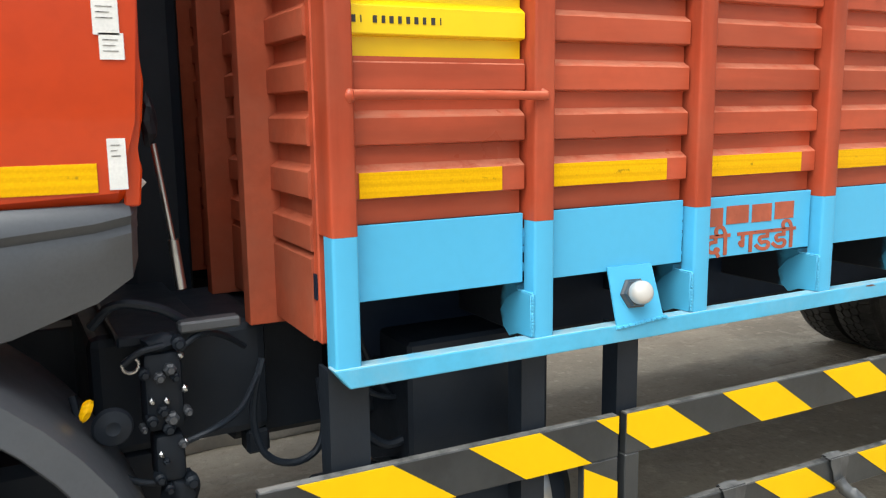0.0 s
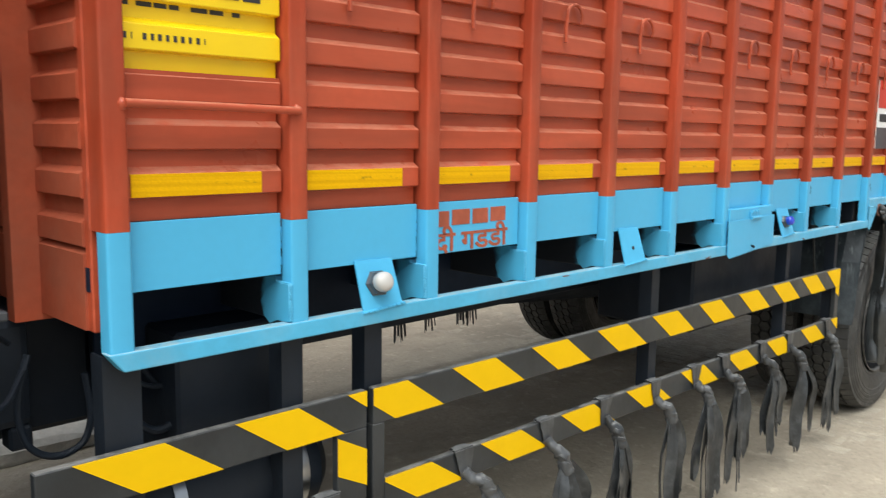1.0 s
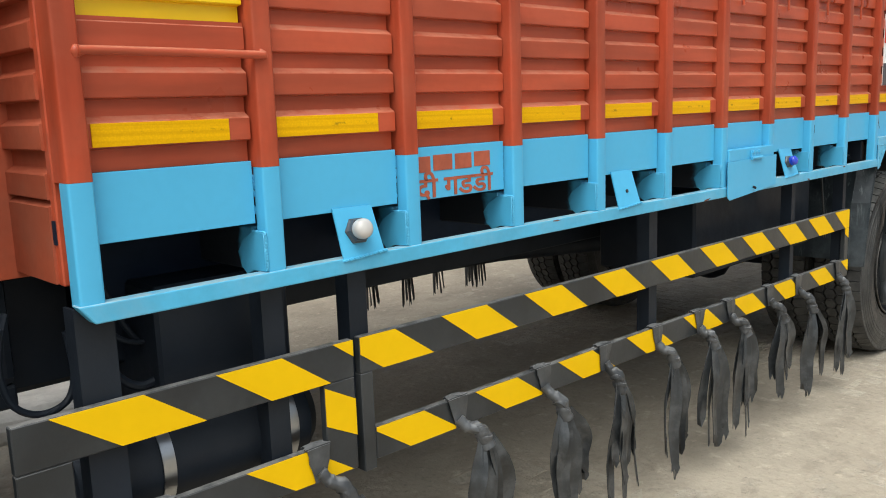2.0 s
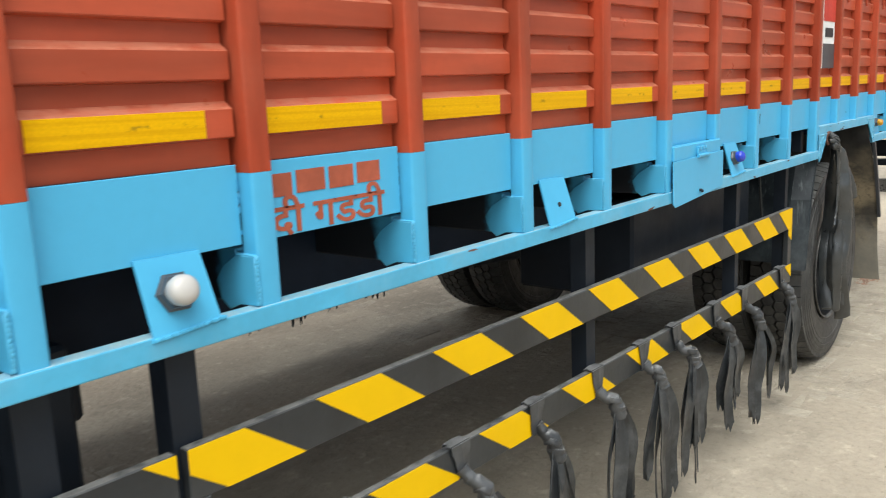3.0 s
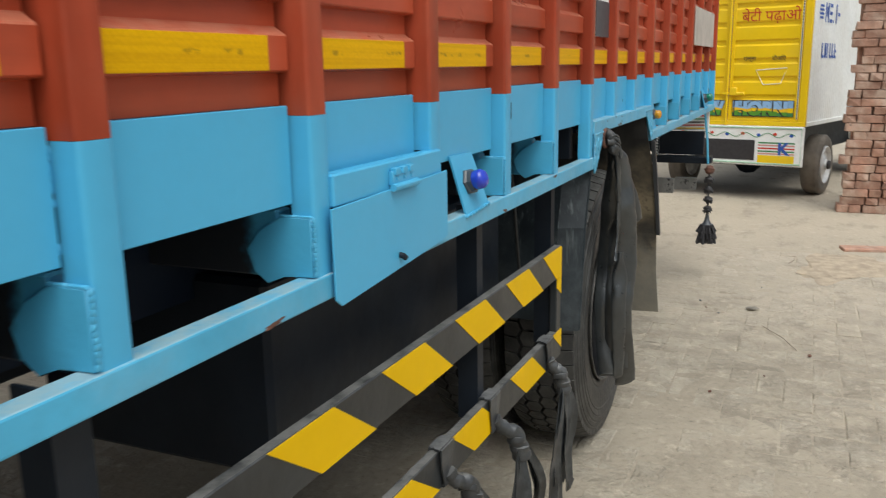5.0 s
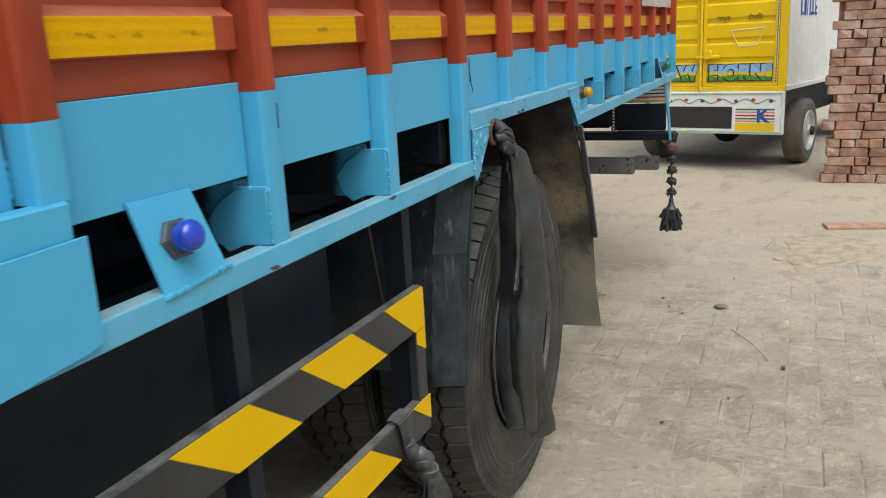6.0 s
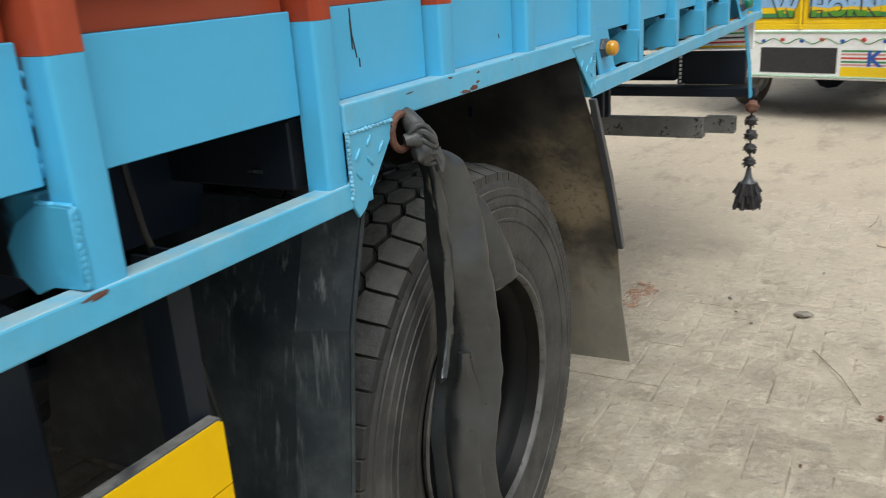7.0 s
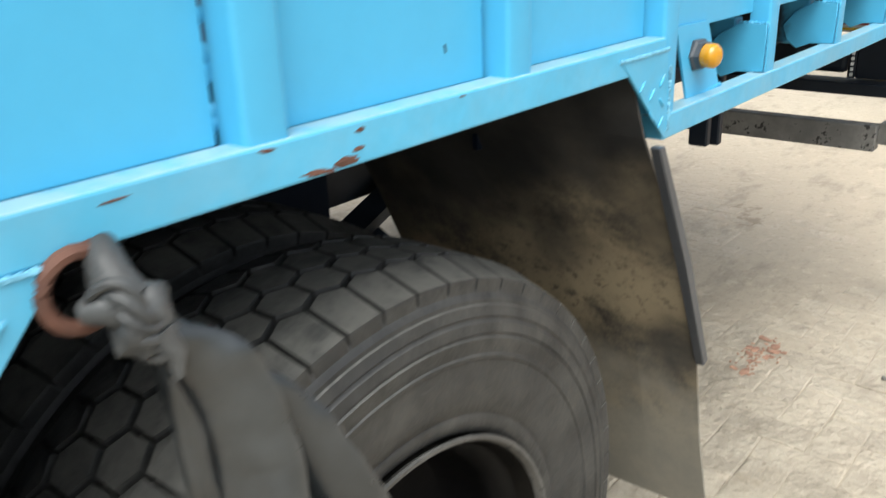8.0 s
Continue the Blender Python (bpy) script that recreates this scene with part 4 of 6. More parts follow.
part("brake_pipe", tube(bmesh.new(), [(3.722, 0.2, 1.18), (3.727, 0.2, 1.12), (3.738, 0.2, 1.05), (3.757, 0.2, 0.99), (3.778, 0.2, 0.90), (3.785, 0.2, 0.865), (3.806, 0.2, 0.78), (3.826, 0.2, 0.68)], 0.0052, 8), GUARD_BLACK, truck, smooth=True)

# liners whose navy colour carries the shade inside the arch
part("arch_liner", box(bmesh.new(), 3.88, 4.885, 0.66, 0.67, 0.60, 1.16), SHADE_STEEL, truck)
part("arch_liner", box(bmesh.new(), 3.95, 4.87, 0.06, 0.66, 1.155, 1.165), SHADE_STEEL, truck)

# ring under the arch rail
ring = [(4.070 + 0.027 * math.cos(a), -0.006, 1.130 + 0.027 * math.sin(a)) for a in np.linspace(0, 2 * math.pi, 20)[:-1]]
part("tie_ring", tube(bmesh.new(), ring, 0.006, 8, True), RUST, truck, "rusty iron tie ring", smooth=True)

# ---------------------------------------------------------------- cab and what lies between cab and body
outline = [(-0.342, 1.375), (-0.330, 1.50), (-0.318, 1.66), (-0.310, 1.9), (-0.30, 2.75), (-2.1, 2.75), (-2.25, 1.9), (-2.3, 1.2), (-1.6, 1.2), (-1.45, 1.365)]
bm = plate_xz(bmesh.new(), outline, 0.052, 2.30, 0.02)
part("cab_shell", bm, CAB, truck, "glossy orange red cab shell")
part("cab_flange", plate_xz(bmesh.new(), [(-0.352, 1.372), (-0.328, 1.372), (-0.322, 1.43), (-0.330, 1.46), (-0.318, 1.50), (-0.312, 1.56), (-0.316, 1.60), (-0.306, 1.9), (-0.330, 1.9), (-0.348, 1.5)], 0.064, 0.078, 0.003), CAB, truck)
part("cab_tape", box(bmesh.new(), -0.78, -0.388, 0.0495, 0.0515, 1.397, 1.440, 0.0005), TAPE, truck, "amber reflective tape")
for x0, x1, z0, z1 in ((-0.379, -0.343, 1.625, 1.675), (-0.372, -0.338, 1.590, 1.628), (-0.372, -0.346, 1.400, 1.476)):
    bm = box(bmesh.new(), x0, x1, 0.0497, 0.0515, z0, z1)
    label = part("cab_label", bm, PAPER, truck, "white printed label")
    for i in range(3):
        part("print_line", box(bmesh.new(), x0 + 0.005, x1 - 0.008 - 0.004 * (i % 2), 0.0490, 0.0499, z1 - 0.0105 - 0.008 * i, z1 - 0.0092 - 0.008 * i), GREY_BAR, label)
bm = bmesh.new()
prof = [(0.05, 1.378), (0.036, 1.366), (0.032, 1.345), (0.044, 1.330), (0.038, 1.318), (0.046, 1.26), (0.060, 1.200), (0.10, 1.195), (0.12, 1.378)]
rings = []
for x, rise, inset in ((-1.5, -0.09, 0.0), (-0.70, -0.045, 0.0), (-0.52, -0.012, 0.0), (-0.40, 0.028, 0.004), (-0.345, 0.06, 0.02), (-0.330, 0.085, 0.06)):
    rings.append([bm.verts.new((x, d + inset, z + (rise if z < 1.3 else 0.0 if z > 1.36 else rise * 0.25))) for d, z in prof])
for a, b in zip(rings, rings[1:]):
    for i in range(len(prof)):
        bm.faces.new((a[i], a[(i + 1) % len(prof)], b[(i + 1) % len(prof)], b[i]))
bm.faces.new(rings[0])
bm.faces.new(rings[-1][::-1])
part("cab_trim", bm, PLASTIC, truck, "grey black plastic trim below the cab", smooth=True)
bm = bmesh.new()
rings = []
for a in np.linspace(radians(-5), radians(150), 26):
    c, s = math.cos(a), math.sin(a)
    rings.append([bm.verts.new((-0.95 + r * c, y, 0.60 + r * s)) for r, y in ((0.655, 0.40), (0.655, 0.05), (0.645, 0.025), (0.60, 0.015), (0.595, 0.025), (0.635, 0.06), (0.64, 0.40))])
for a, b in zip(rings, rings[1:]):
    for i in range(7):
        bm.faces.new((a[i], a[(i + 1) % 7], b[(i + 1) % 7], b[i]))
bm.faces.new(rings[0])
bm.faces.new(rings[-1][::-1])
part("front_fender", bm, PLASTIC, truck, "black plastic wheel fender", smooth=True)

strut = part("tilt_strut", tube(bmesh.new(), [(-0.252, 0.25, 1.29), (-0.243, 0.25, 1.20)], 0.0095, 12), STEEL, truck, "bright steel cab tilt strut", smooth=True)
part("strut_rod", tube(bmesh.new(), [(-0.275, 0.25, 1.46), (-0.252, 0.25, 1.285)], 0.0055, 10), STEEL, strut, smooth=True)
part("strut_mount", lump(bmesh.new(), pose(-0.281, 0.25, 1.50) @ Matrix.Diagonal((0.014, 0.02, 0.045, 1)), 4, 0.3), CHASSIS, strut)
part("cab_bracket", box(bmesh.new(), -0.36, -0.20, 0.24, 0.75, 1.105, 1.125, 0.004), CHASSIS, truck)
part("gear_housing", box(bmesh.new(), -0.40, -0.06, 0.36, 0.75, 0.86, 1.10, 0.02, 2), CHASSIS, truck)
bm = bmesh.new()
box(bm, -0.325, -0.258, 0.20, 0.27, 0.955, 1.10, 0.012, 2)
box(bm, -0.315, -0.262, 0.195, 0.26, 0.86, 0.95, 0.012, 2)
lump(bm, pose(-0.29, 0.225, 1.112) @ Matrix.Diagonal((0.035, 0.03, 0.018, 1)), 1, 0.2)
lump(bm, pose(-0.272, 0.225, 0.83) @ Matrix.Diagonal((0.035, 0.03, 0.045, 1)), 5, 0.2)
valve = part("air_valve", bm, CHASSIS, truck, "black cast air valve with pipe fittings", smooth=True)
for x, z in ((-0.262, 1.092), (-0.258, 1.03), (-0.315, 1.015), (-0.29, 1.012), (-0.262, 0.93), (-0.305, 0.915)):
    part("fitting", lump(bmesh.new(), pose(x, 0.196, z) @ Matrix.Diagonal((0.006, 0.006, 0.007, 1)), 2, 0.1, 1), STEEL, valve)
part("pull_ring", tube(bmesh.new(), [(-0.345 + 0.014 * math.cos(a), 0.2, 1.085 + 0.014 * math.sin(a)) for a in np.linspace(0, 2 * math.pi, 15)[:-1]], 0.003, 6, True), STEEL, valve, smooth=True)
part("yellow_tap", lump(bmesh.new(), pose(-0.425, 0.13, 1.04, 0, 20, 0) @ Matrix.Diagonal((0.010, 0.008, 0.018, 1)), 7, 0.25), TAPE, truck, "yellow drain tap")
part("pulley", lathe(bmesh.new(), [(0.008, -0.01), (0.012, -0.012), (0.03, -0.008), (0.034, 0), (0.03, 0.012)], 24, m=Matrix.Translation((-0.385, 0.16, 0.995))), CHASSIS, truck, smooth=True)
bm = bmesh.new()
tube(bm, curve_through([(-0.085, 0.31, 1.03), (-0.104, 0.30, 0.978), (-0.112, 0.30, 0.91), (-0.099, 0.30, 0.848), (-0.070, 0.30, 0.815), (-0.031, 0.30, 0.803), (0.005, 0.30, 0.812), (0.026, 0.30, 0.835), (0.036, 0.30, 0.885), (0.030, 0.31, 0.97)], 3), 0.008, 8)
part("air_hose", bm, CHASSIS, truck, smooth=True)
bm = bmesh.new()
tube(bm, curve_through([(0.055, 0.2, 0.93), (0.086, 0.2, 0.880), (0.115, 0.2, 0.852), (0.145, 0.2, 0.843), (0.185, 0.2, 0.855), (0.214, 0.2, 0.885), (0.224, 0.2, 0.935), (0.218, 0.21, 1.02)], 3), 0.010, 8)
part("air_hose", bm, CHASSIS, truck, smooth=True)

for pts, r in (([(0.10, 0.26, 1.06), (0.135, 0.25, 0.97), (0.19, 0.25, 0.90), (0.26, 0.26, 0.86)], 0.007), ([(0.06, 0.24, 1.05), (0.10, 0.23, 0.96), (0.17, 0.23, 0.93), (0.27, 0.24, 0.95)], 0.006), ([(-0.40, 0.24, 1.15), (-0.36, 0.22, 1.19), (-0.29, 0.22, 1.175), (-0.24, 0.24, 1.14), (-0.20, 0.26, 1.13)], 0.009)):
    part("air_hose", tube(bmesh.new(), curve_through(pts, 4), r, 8), CHASSIS, truck, smooth=True)
part("housing_lug", box(bmesh.new(), -0.110, -0.062, 0.365, 0.42, 0.810, 0.862, 0.006), CHASSIS, truck)
part("hose_clip", lump(bmesh.new(), pose(0.046, 0.17, 0.925) @ Matrix.Diagonal((0.007, 0.007, 0.012, 1)), 4, 0.2, 2), STEEL, truck, "bright hose clip")
part("hose_clip", lump(bmesh.new(), pose(0.052, 0.19, 0.865) @ Matrix.Diagonal((0.009, 0.008, 0.010, 1)), 6, 0.3, 2), STEEL, truck, "bright hose clip")
part("hanging_tag", lump(bmesh.new(), pose(-0.315, 0.235, 1.395) @ Matrix.Diagonal((0.018, 0.006, 0.016, 1)), 6, 0.5, 2), PAPER, truck, "crumpled white tag")
part("intake_housing", box(bmesh.new(), -0.285, -0.125, 0.72, 2.05, 0.95, 1.95, 0.03, 2), CHASSIS, truck, "black air intake housing behind the cab")
part("gearbox_cover", box(bmesh.new(), -0.13, 0.10, 0.44, 0.75, 0.815, 1.09, 0.015), CHASSIS, truck)
part("axle_bracket", box(bmesh.new(), -0.66, -0.238, 0.38, 0.75, 0.48, 0.868, 0.02), CHASSIS, truck)

# rust chips and scratches in the blue paint
RUSTY = ((4.341, 1.184, 0.005, 0.0018), (4.290, 1.1575, 0.016, 0.0022), (4.322, 1.160, 0.013, 0.0032), (4.338, 1.168, 0.006, 0.002), (4.078, 1.158, 0.014, 0.003), (4.238, 1.188, 0.007, 0.0012), (4.486, 1.189, 0.004, 0.001), (4.105, 1.183, 0.009, 0.001), (3.50, 1.078, 0.014, 0.003), (2.21, 1.05, 0.02, 0.003), (3.10, 1.052, 0.012, 0.003), (1.33, 1.079, 0.016, 0.002))
SCRATCHES = ([(4.012, 0.0285, 1.315), (4.013, 0.0285, 1.28), (4.020, 0.0285, 1.251), (4.021, 0.0285, 1.246)], [(4.011, 0.0285, 1.300), (4.012, 0.0285, 1.258)], [(4.027, 0.0285, 1.245), (4.027, 0.0285, 1.232)], [(3.15, 0.0, 1.286), (3.148, -0.0005, 1.25)], [(4.50, 0.0285, 1.236), (4.502, 0.0285, 1.228)])
for i, (x, z, w, h) in enumerate(RUSTY):
    bm = lump(bmesh.new(), pose(0, 0, 0, 0, (i * 53) % 14 - 7, 0) @ Matrix.Diagonal((w, 0.0007, h, 1)), i + 2, 0.9, 3)
    part("rust_chip", bm, RUST, truck, at=pose(x, -0.0042, z))
for pts in SCRATCHES:
    part("scratch", tube(bmesh.new(), pts, 0.0011, 5), INK, truck)

part("engine_block", box(bmesh.new(), -2.0, -0.55, 0.70, 1.75, 0.40, 1.18, 0.03, 2), CHASSIS, truck)
part("gearbox", lathe(bmesh.new(), [(0.05, -0.55), (0.20, -0.52), (0.24, -0.1), (0.17, 0.2), (0.16, 0.5), (0.06, 0.55)], 20, m=pose(0.05, 1.19, 0.80, 0, 0, -90)), CHASSIS, truck, smooth=True)
part("propeller_shaft", tube(bmesh.new(), [(0.6, 1.19, 0.78), (2.4, 1.19, 0.72), (4.3, 1.19, 0.56)], 0.055, 14), CHASSIS, truck, smooth=True)
for y in (0.70, 1.62):
    spring = part("leaf_spring", tube(bmesh.new(), [(3.62, y, 0.86), (3.95, y, 0.72), (REAR[0], y, 0.66), (4.9, y, 0.72), (5.25, y, 0.86)], 0.035, 4), CHASSIS, truck)
    for i in range(4):
        reach = 0.62 - 0.12 * i
        part("leaf", tube(bmesh.new(), [(REAR[0] - reach, y, 0.685 - 0.03 * i + 0.05 * reach), (REAR[0], y, 0.625 - 0.022 * i), (REAR[0] + reach, y, 0.685 - 0.03 * i + 0.05 * reach)], 0.030, 4), CHASSIS, spring)

# plates and fittings round the front hangers and the valve
part("inner_panel", box(bmesh.new(), 0.10, 0.60, 0.34, 0.62, 0.86, 1.06, 0.008), CHASSIS, truck, "black sheet box behind the air tank")
rnd = random.Random(77)
for i in range(16):
    x, z = rnd.uniform(-0.34, -0.25), rnd.uniform(0.84, 1.12)
    m = Matrix.Translation((x, 0.192, z))
    r = rnd.uniform(0.006, 0.014)
    part("valve_fitting", lathe(bmesh.new(), [(r, 0.02), (r, -0.004), (r * 0.6, -0.008), (r * 0.55, -0.014)], rnd.choice((6, 12)), m=m), rnd.choice((CHASSIS, PLASTIC, CHASSIS)), truck)
for pts in ([(-0.29, 0.19, 1.115), (-0.33, 0.185, 1.11), (-0.358, 0.19, 1.09)], [(-0.26, 0.2, 0.93), (-0.21, 0.2, 0.945), (-0.15, 0.24, 0.96), (-0.10, 0.30, 1.0)], [(-0.30, 0.2, 0.86), (-0.36, 0.2, 0.88), (-0.42, 0.2, 0.95), (-0.44, 0.22, 1.04)], [(-0.27, 0.21, 1.09), (-0.22, 0.22, 1.12), (-0.17, 0.26, 1.10), (-0.12, 0.31, 1.06)]):
    part("air_pipe", tube(bmesh.new(), curve_through(pts, 4), 0.006, 8), CHASSIS, truck, smooth=True)
part("support_arm", box(bmesh.new(), -0.26, -0.15, 0.20, 0.235, 1.128, 1.148, 0.004), PLASTIC, truck)

# rear end of the truck
part("tail_beam", box(bmesh.new(), 7.22, 7.34, -0.02, 2.36, 0.695, 0.74, 0.004), CHASSIS, truck)
part("tail_panel", box(bmesh.new(), 7.30, 7.345, 0.04, 0.338, 0.745, 0.905, 0.004), CHASSIS, truck)
part("tail_panel", box(bmesh.new(), 7.30, 7.345, 0.368, 0.70, 0.760, 0.890, 0.022, 3), CHASSIS, truck)
part("tail_panel", box(bmesh.new(), 7.35, 7.38, 0.70, 2.30, 0.745, 1.03, 0.004), CHASSIS, truck)
strip = part("edge_strip", box(bmesh.new(), 7.300, 7.312, 0.339, 0.367, 0.745, 0.895, 0.003), CHASSIS, truck)
for i in range(7):
    part("reflector_dot", box(bmesh.new(), 7.2965, 7.2995, 0.346, 0.358, 0.752 + 0.020 * i, 0.765 + 0.020 * i, 0.001), WHITE, strip)
tailboard = part("striped_tailboard", box(bmesh.new(), 7.36, 7.385, 0.02, 0.69, 0.907, 1.04, 0.003), WHITE, truck, "white tailboard painted with thin coloured stripes")
for i, m in enumerate((TRUCK_YELLOW, SIGN_RED, INK, GREEN, SIGN_RED)):
    part("stripe", prism(bmesh.new(), [(0.05, 0.918 + 0.021 * i), (0.66, 0.914 + 0.018 * i), (0.66, 0.922 + 0.018 * i), (0.05, 0.926 + 0.021 * i)], lambda p, q, e: (7.3570 + 0.0025 * e, p, q)), m, tailboard)
for x in (7.16, 7.20):
    part("tail_stay", tube(bmesh.new(), [(x - 0.06, 0.024, 1.06), (x, 0.006, 0.86), (x + 0.015, -0.004, 0.70)], 0.0055, 8), RAIL, truck, "thin pale blue stay rod", smooth=True)
bar = part("underrun_bar", prism(bmesh.new(), [(7.245, 0.483), (7.31, 0.483), (7.31, 0.582), (7.245, 0.582)], lambda a, b, e: (a, (0.222, 2.15)[e], b), 0.004), GREY_BAR, truck, "grey steel underrun bar with flaking paint")
bm = bmesh.new()
ring = [(7.285, 0.506), (7.352, 0.506), (7.352, 0.585), (7.285, 0.585)]
inside = [(7.291, 0.512), (7.346, 0.512), (7.346, 0.579), (7.291, 0.579)]
rows = [[bm.verts.new((x, y, z)) for x, z in o] for o, y in ((ring, 0.2215), (ring, 0.080), (inside, 0.080), (inside, 0.2215))]
for p, q in zip(rows, rows[1:]):
    for k in range(4):
        bm.faces.new((p[k], p[(k + 1) % 4], q[(k + 1) % 4], q[k]))
part("bar_stub", bm, GREY_BAR, bar, "open box end of the bar")
part("hanger_stub", box(bmesh.new(), 5.455, 5.475, 0.14, 0.18, 0.905, 1.06, 0.003), CHASSIS, truck)
part("hanger_stub", box(bmesh.new(), 5.515, 5.535, 0.14, 0.18, 0.895, 1.06, 0.003), CHASSIS, truck)
BOARD = surface("faded_board_paint", (0.50, 0.45, 0.40), 0.6, vary=0.15, scale=6.0, fine=40, dust=(0.6, 0.56, 0.5), dust_amount=0.6)
part("rear_plate", box(bmesh.new(), 6.20, 7.12, -0.006, -0.002, 1.455, 1.66, 0.001), BOARD, truck, "faded white board on the last bays")
bm = box(bmesh.new(), 4.02, 4.20, 0.022, 0.0255, 1.45, 1.80)
sticker = part("painted_sign", bm, WHITE, truck, "small red, white and blue painted sign")
part("sign_field", box(bmesh.new(), 4.02, 4.20, 0.0195, 0.0218, 1.66, 1.80), SIGN_RED, sticker)
part("sign_field", box(bmesh.new(), 4.02, 4.20, 0.0195, 0.0218, 1.45, 1.56), PLASTIC, sticker)
part("print_line", box(bmesh.new(), 4.05, 4.17, 0.0195, 0.0218, 1.59, 1.63), INK, sticker)


# ---------------------------------------------------------------- rubber streamers
def streamer(x, z, reach_down, seed, strips=5):
    """Strips of old inner tube tied round the lower guard bar."""
    rnd = random.Random(seed)
    ob = thing("rubber_streamer", "grey black rubber streamer knotted round the striped guard bar", "streamer", TRUCK @ pose(x, 0.0235, z), "streamers on the side guard")
    bm = bmesh.new()
    for i, (w, off) in enumerate(((0.058, 0.0),)):
        lean = rnd.uniform(-0.012, 0.012)
        loop = [(-0.0105, 0.004), (0.015, 0.004), (0.016, -0.080), (-0.0105, -0.080)]
        grow = 0.0015 * i
        pts = [(y + (grow if y > 0 else -grow), zz + (grow if zz > 0 else -grow)) for y, zz in loop]
        for j in range(4):
            a, b = pts[j], pts[(j + 1) % 4]
            steps = 5
            rows = []
            for s in range(steps + 1):
                f = s / steps
                y, zz = a[0] + (b[0] - a[0]) * f, a[1] + (b[1] - a[1]) * f
                sh = off + lean * zz / 0.08
                ww = w * (0.9 + 0.2 * rnd.random())
                if j == 3 or y < 0:
                    ww *= 0.45 + 0.75 * max(0.0, min(1.0, 1 + zz / 0.082))
                rows.append([bm.verts.new((sh - ww / 2, y, zz)), bm.verts.new((sh, y - 0.002 * (1 if y < 0 else -1), zz + 0.0015)), bm.verts.new((sh + ww / 2, y, zz))])
            for p, q in zip(rows, rows[1:]):
                for c in range(2):
                    bm.faces.new((p[c], p[c + 1], q[c + 1], q[c]))
    band = part("band", bm, RUBBER, ob)
    solid = band.modifiers.new("thick", "SOLIDIFY")
    solid.thickness, solid.offset = 0.003, 1.0
    kx, ky, kz = rnd.uniform(0.026, 0.060), rnd.uniform(-0.056, -0.040), rnd.uniform(-0.140, -0.108)
    knot = Vector((kx, ky, kz))
    path = curve_through([(0.001, -0.012, -0.056), (kx * 0.30, ky * 0.55, -0.080), (kx * 0.75, ky * 0.92, 0.45 * (kz - 0.080)), (kx, ky, kz), (kx + 0.010, ky - 0.004, kz - 0.028)], 4)
    bm = tube(bmesh.new(), path, 0.02, 14, radii=[0.0145 + 0.0085 * i / (len(path) - 1) + 0.0018 * math.sin(2.1 * i + seed) for i in range(len(path))])
    for v in bm.verts:
        v.co += 0.0035 * noise.noise_vector(v.co * 42 + Vector((seed, 0, 0)))
    part("neck", bm, RUBBER, ob, smooth=True)
    lean = rnd.uniform(-20, 20)
    for i in range(2):
        bm = bmesh.new()
        m = Matrix.Translation(knot + Vector((0.001 - 0.012 * i, 0.004 * i, 0.004 + 0.022 * i))) @ pose(0, 0, 0, 14 - 20 * i, lean + 12 * i, 0)
        r = 0.0225 - 0.0015 * i
        ring = []
        for t in np.linspace(0, 2 * math.pi, 17)[:-1]:
            ring.append([bm.verts.new(m @ Vector((rr * math.cos(t), rr * math.sin(t), zz + 0.003 * math.sin(2 * t + i)))) for rr, zz in ((r - 0.006, 0.008), (r, 0.007), (r + 0.002, 0.0), (r, -0.007), (r - 0.006, -0.008))])
        for k in range(16):
            for c in range(4):
                bm.faces.new((ring[k][c], ring[k][c + 1], ring[(k + 1) % 16][c + 1], ring[(k + 1) % 16][c]))
        part("knot_wrap", bm, RUBBER, ob, smooth=True)
    for s in range(strips):
        place = s - (strips - 1) / 2
        length = reach_down * (1.04 if s == strips // 2 else rnd.uniform(0.74, 1.03))
        sway, deep, phase = rnd.uniform(0.0, 0.035), rnd.uniform(-0.016, 0.016), rnd.uniform(0, 6.3)
        line = []
        for i in range(15):
            f = i / 14
            fan = 0.0065 + 0.0160 * min(1.0, 2.4 * f) + 0.003 * f
            line.append((kx + 0.006 + place * fan + sway * f * f + 0.005 * math.sin(5 * f + phase) * f, ky - 0.004 - 0.012 * math.sin(math.pi * min(1.0, 1.6 * f)) + deep * min(1.0, 3 * f) + 0.006 * math.sin(4 * f + phase) * f, kz + 0.002 - f * (length + kz + 0.002)))
        part("strip", ribbon(bmesh.new(), line, rnd.uniform(0.040, 0.058), 0.0028, rnd.uniform(-0.7, 0.7), seed * 31 + s, taper=0.55, arch=0.12, face=rnd.uniform(-0.55, 0.25)), STRIP_RUBBER, ob, smooth=True)
    return ob


for i, (x, down, n) in enumerate(((0.072, 0.388, 4), (0.459, 0.458, 5), (0.918, 0.458, 5), (1.281, 0.488, 5), (1.597, 0.528, 6), (1.911, 0.548, 4), (2.203, 0.518, 5), (2.443, 0.538, 6), (2.792, 0.488, 6), (3.074, 0.538, 6), (3.518, 0.548, 4))):
    streamer(x, lower_z(x), down, 11 + i, n + 1)

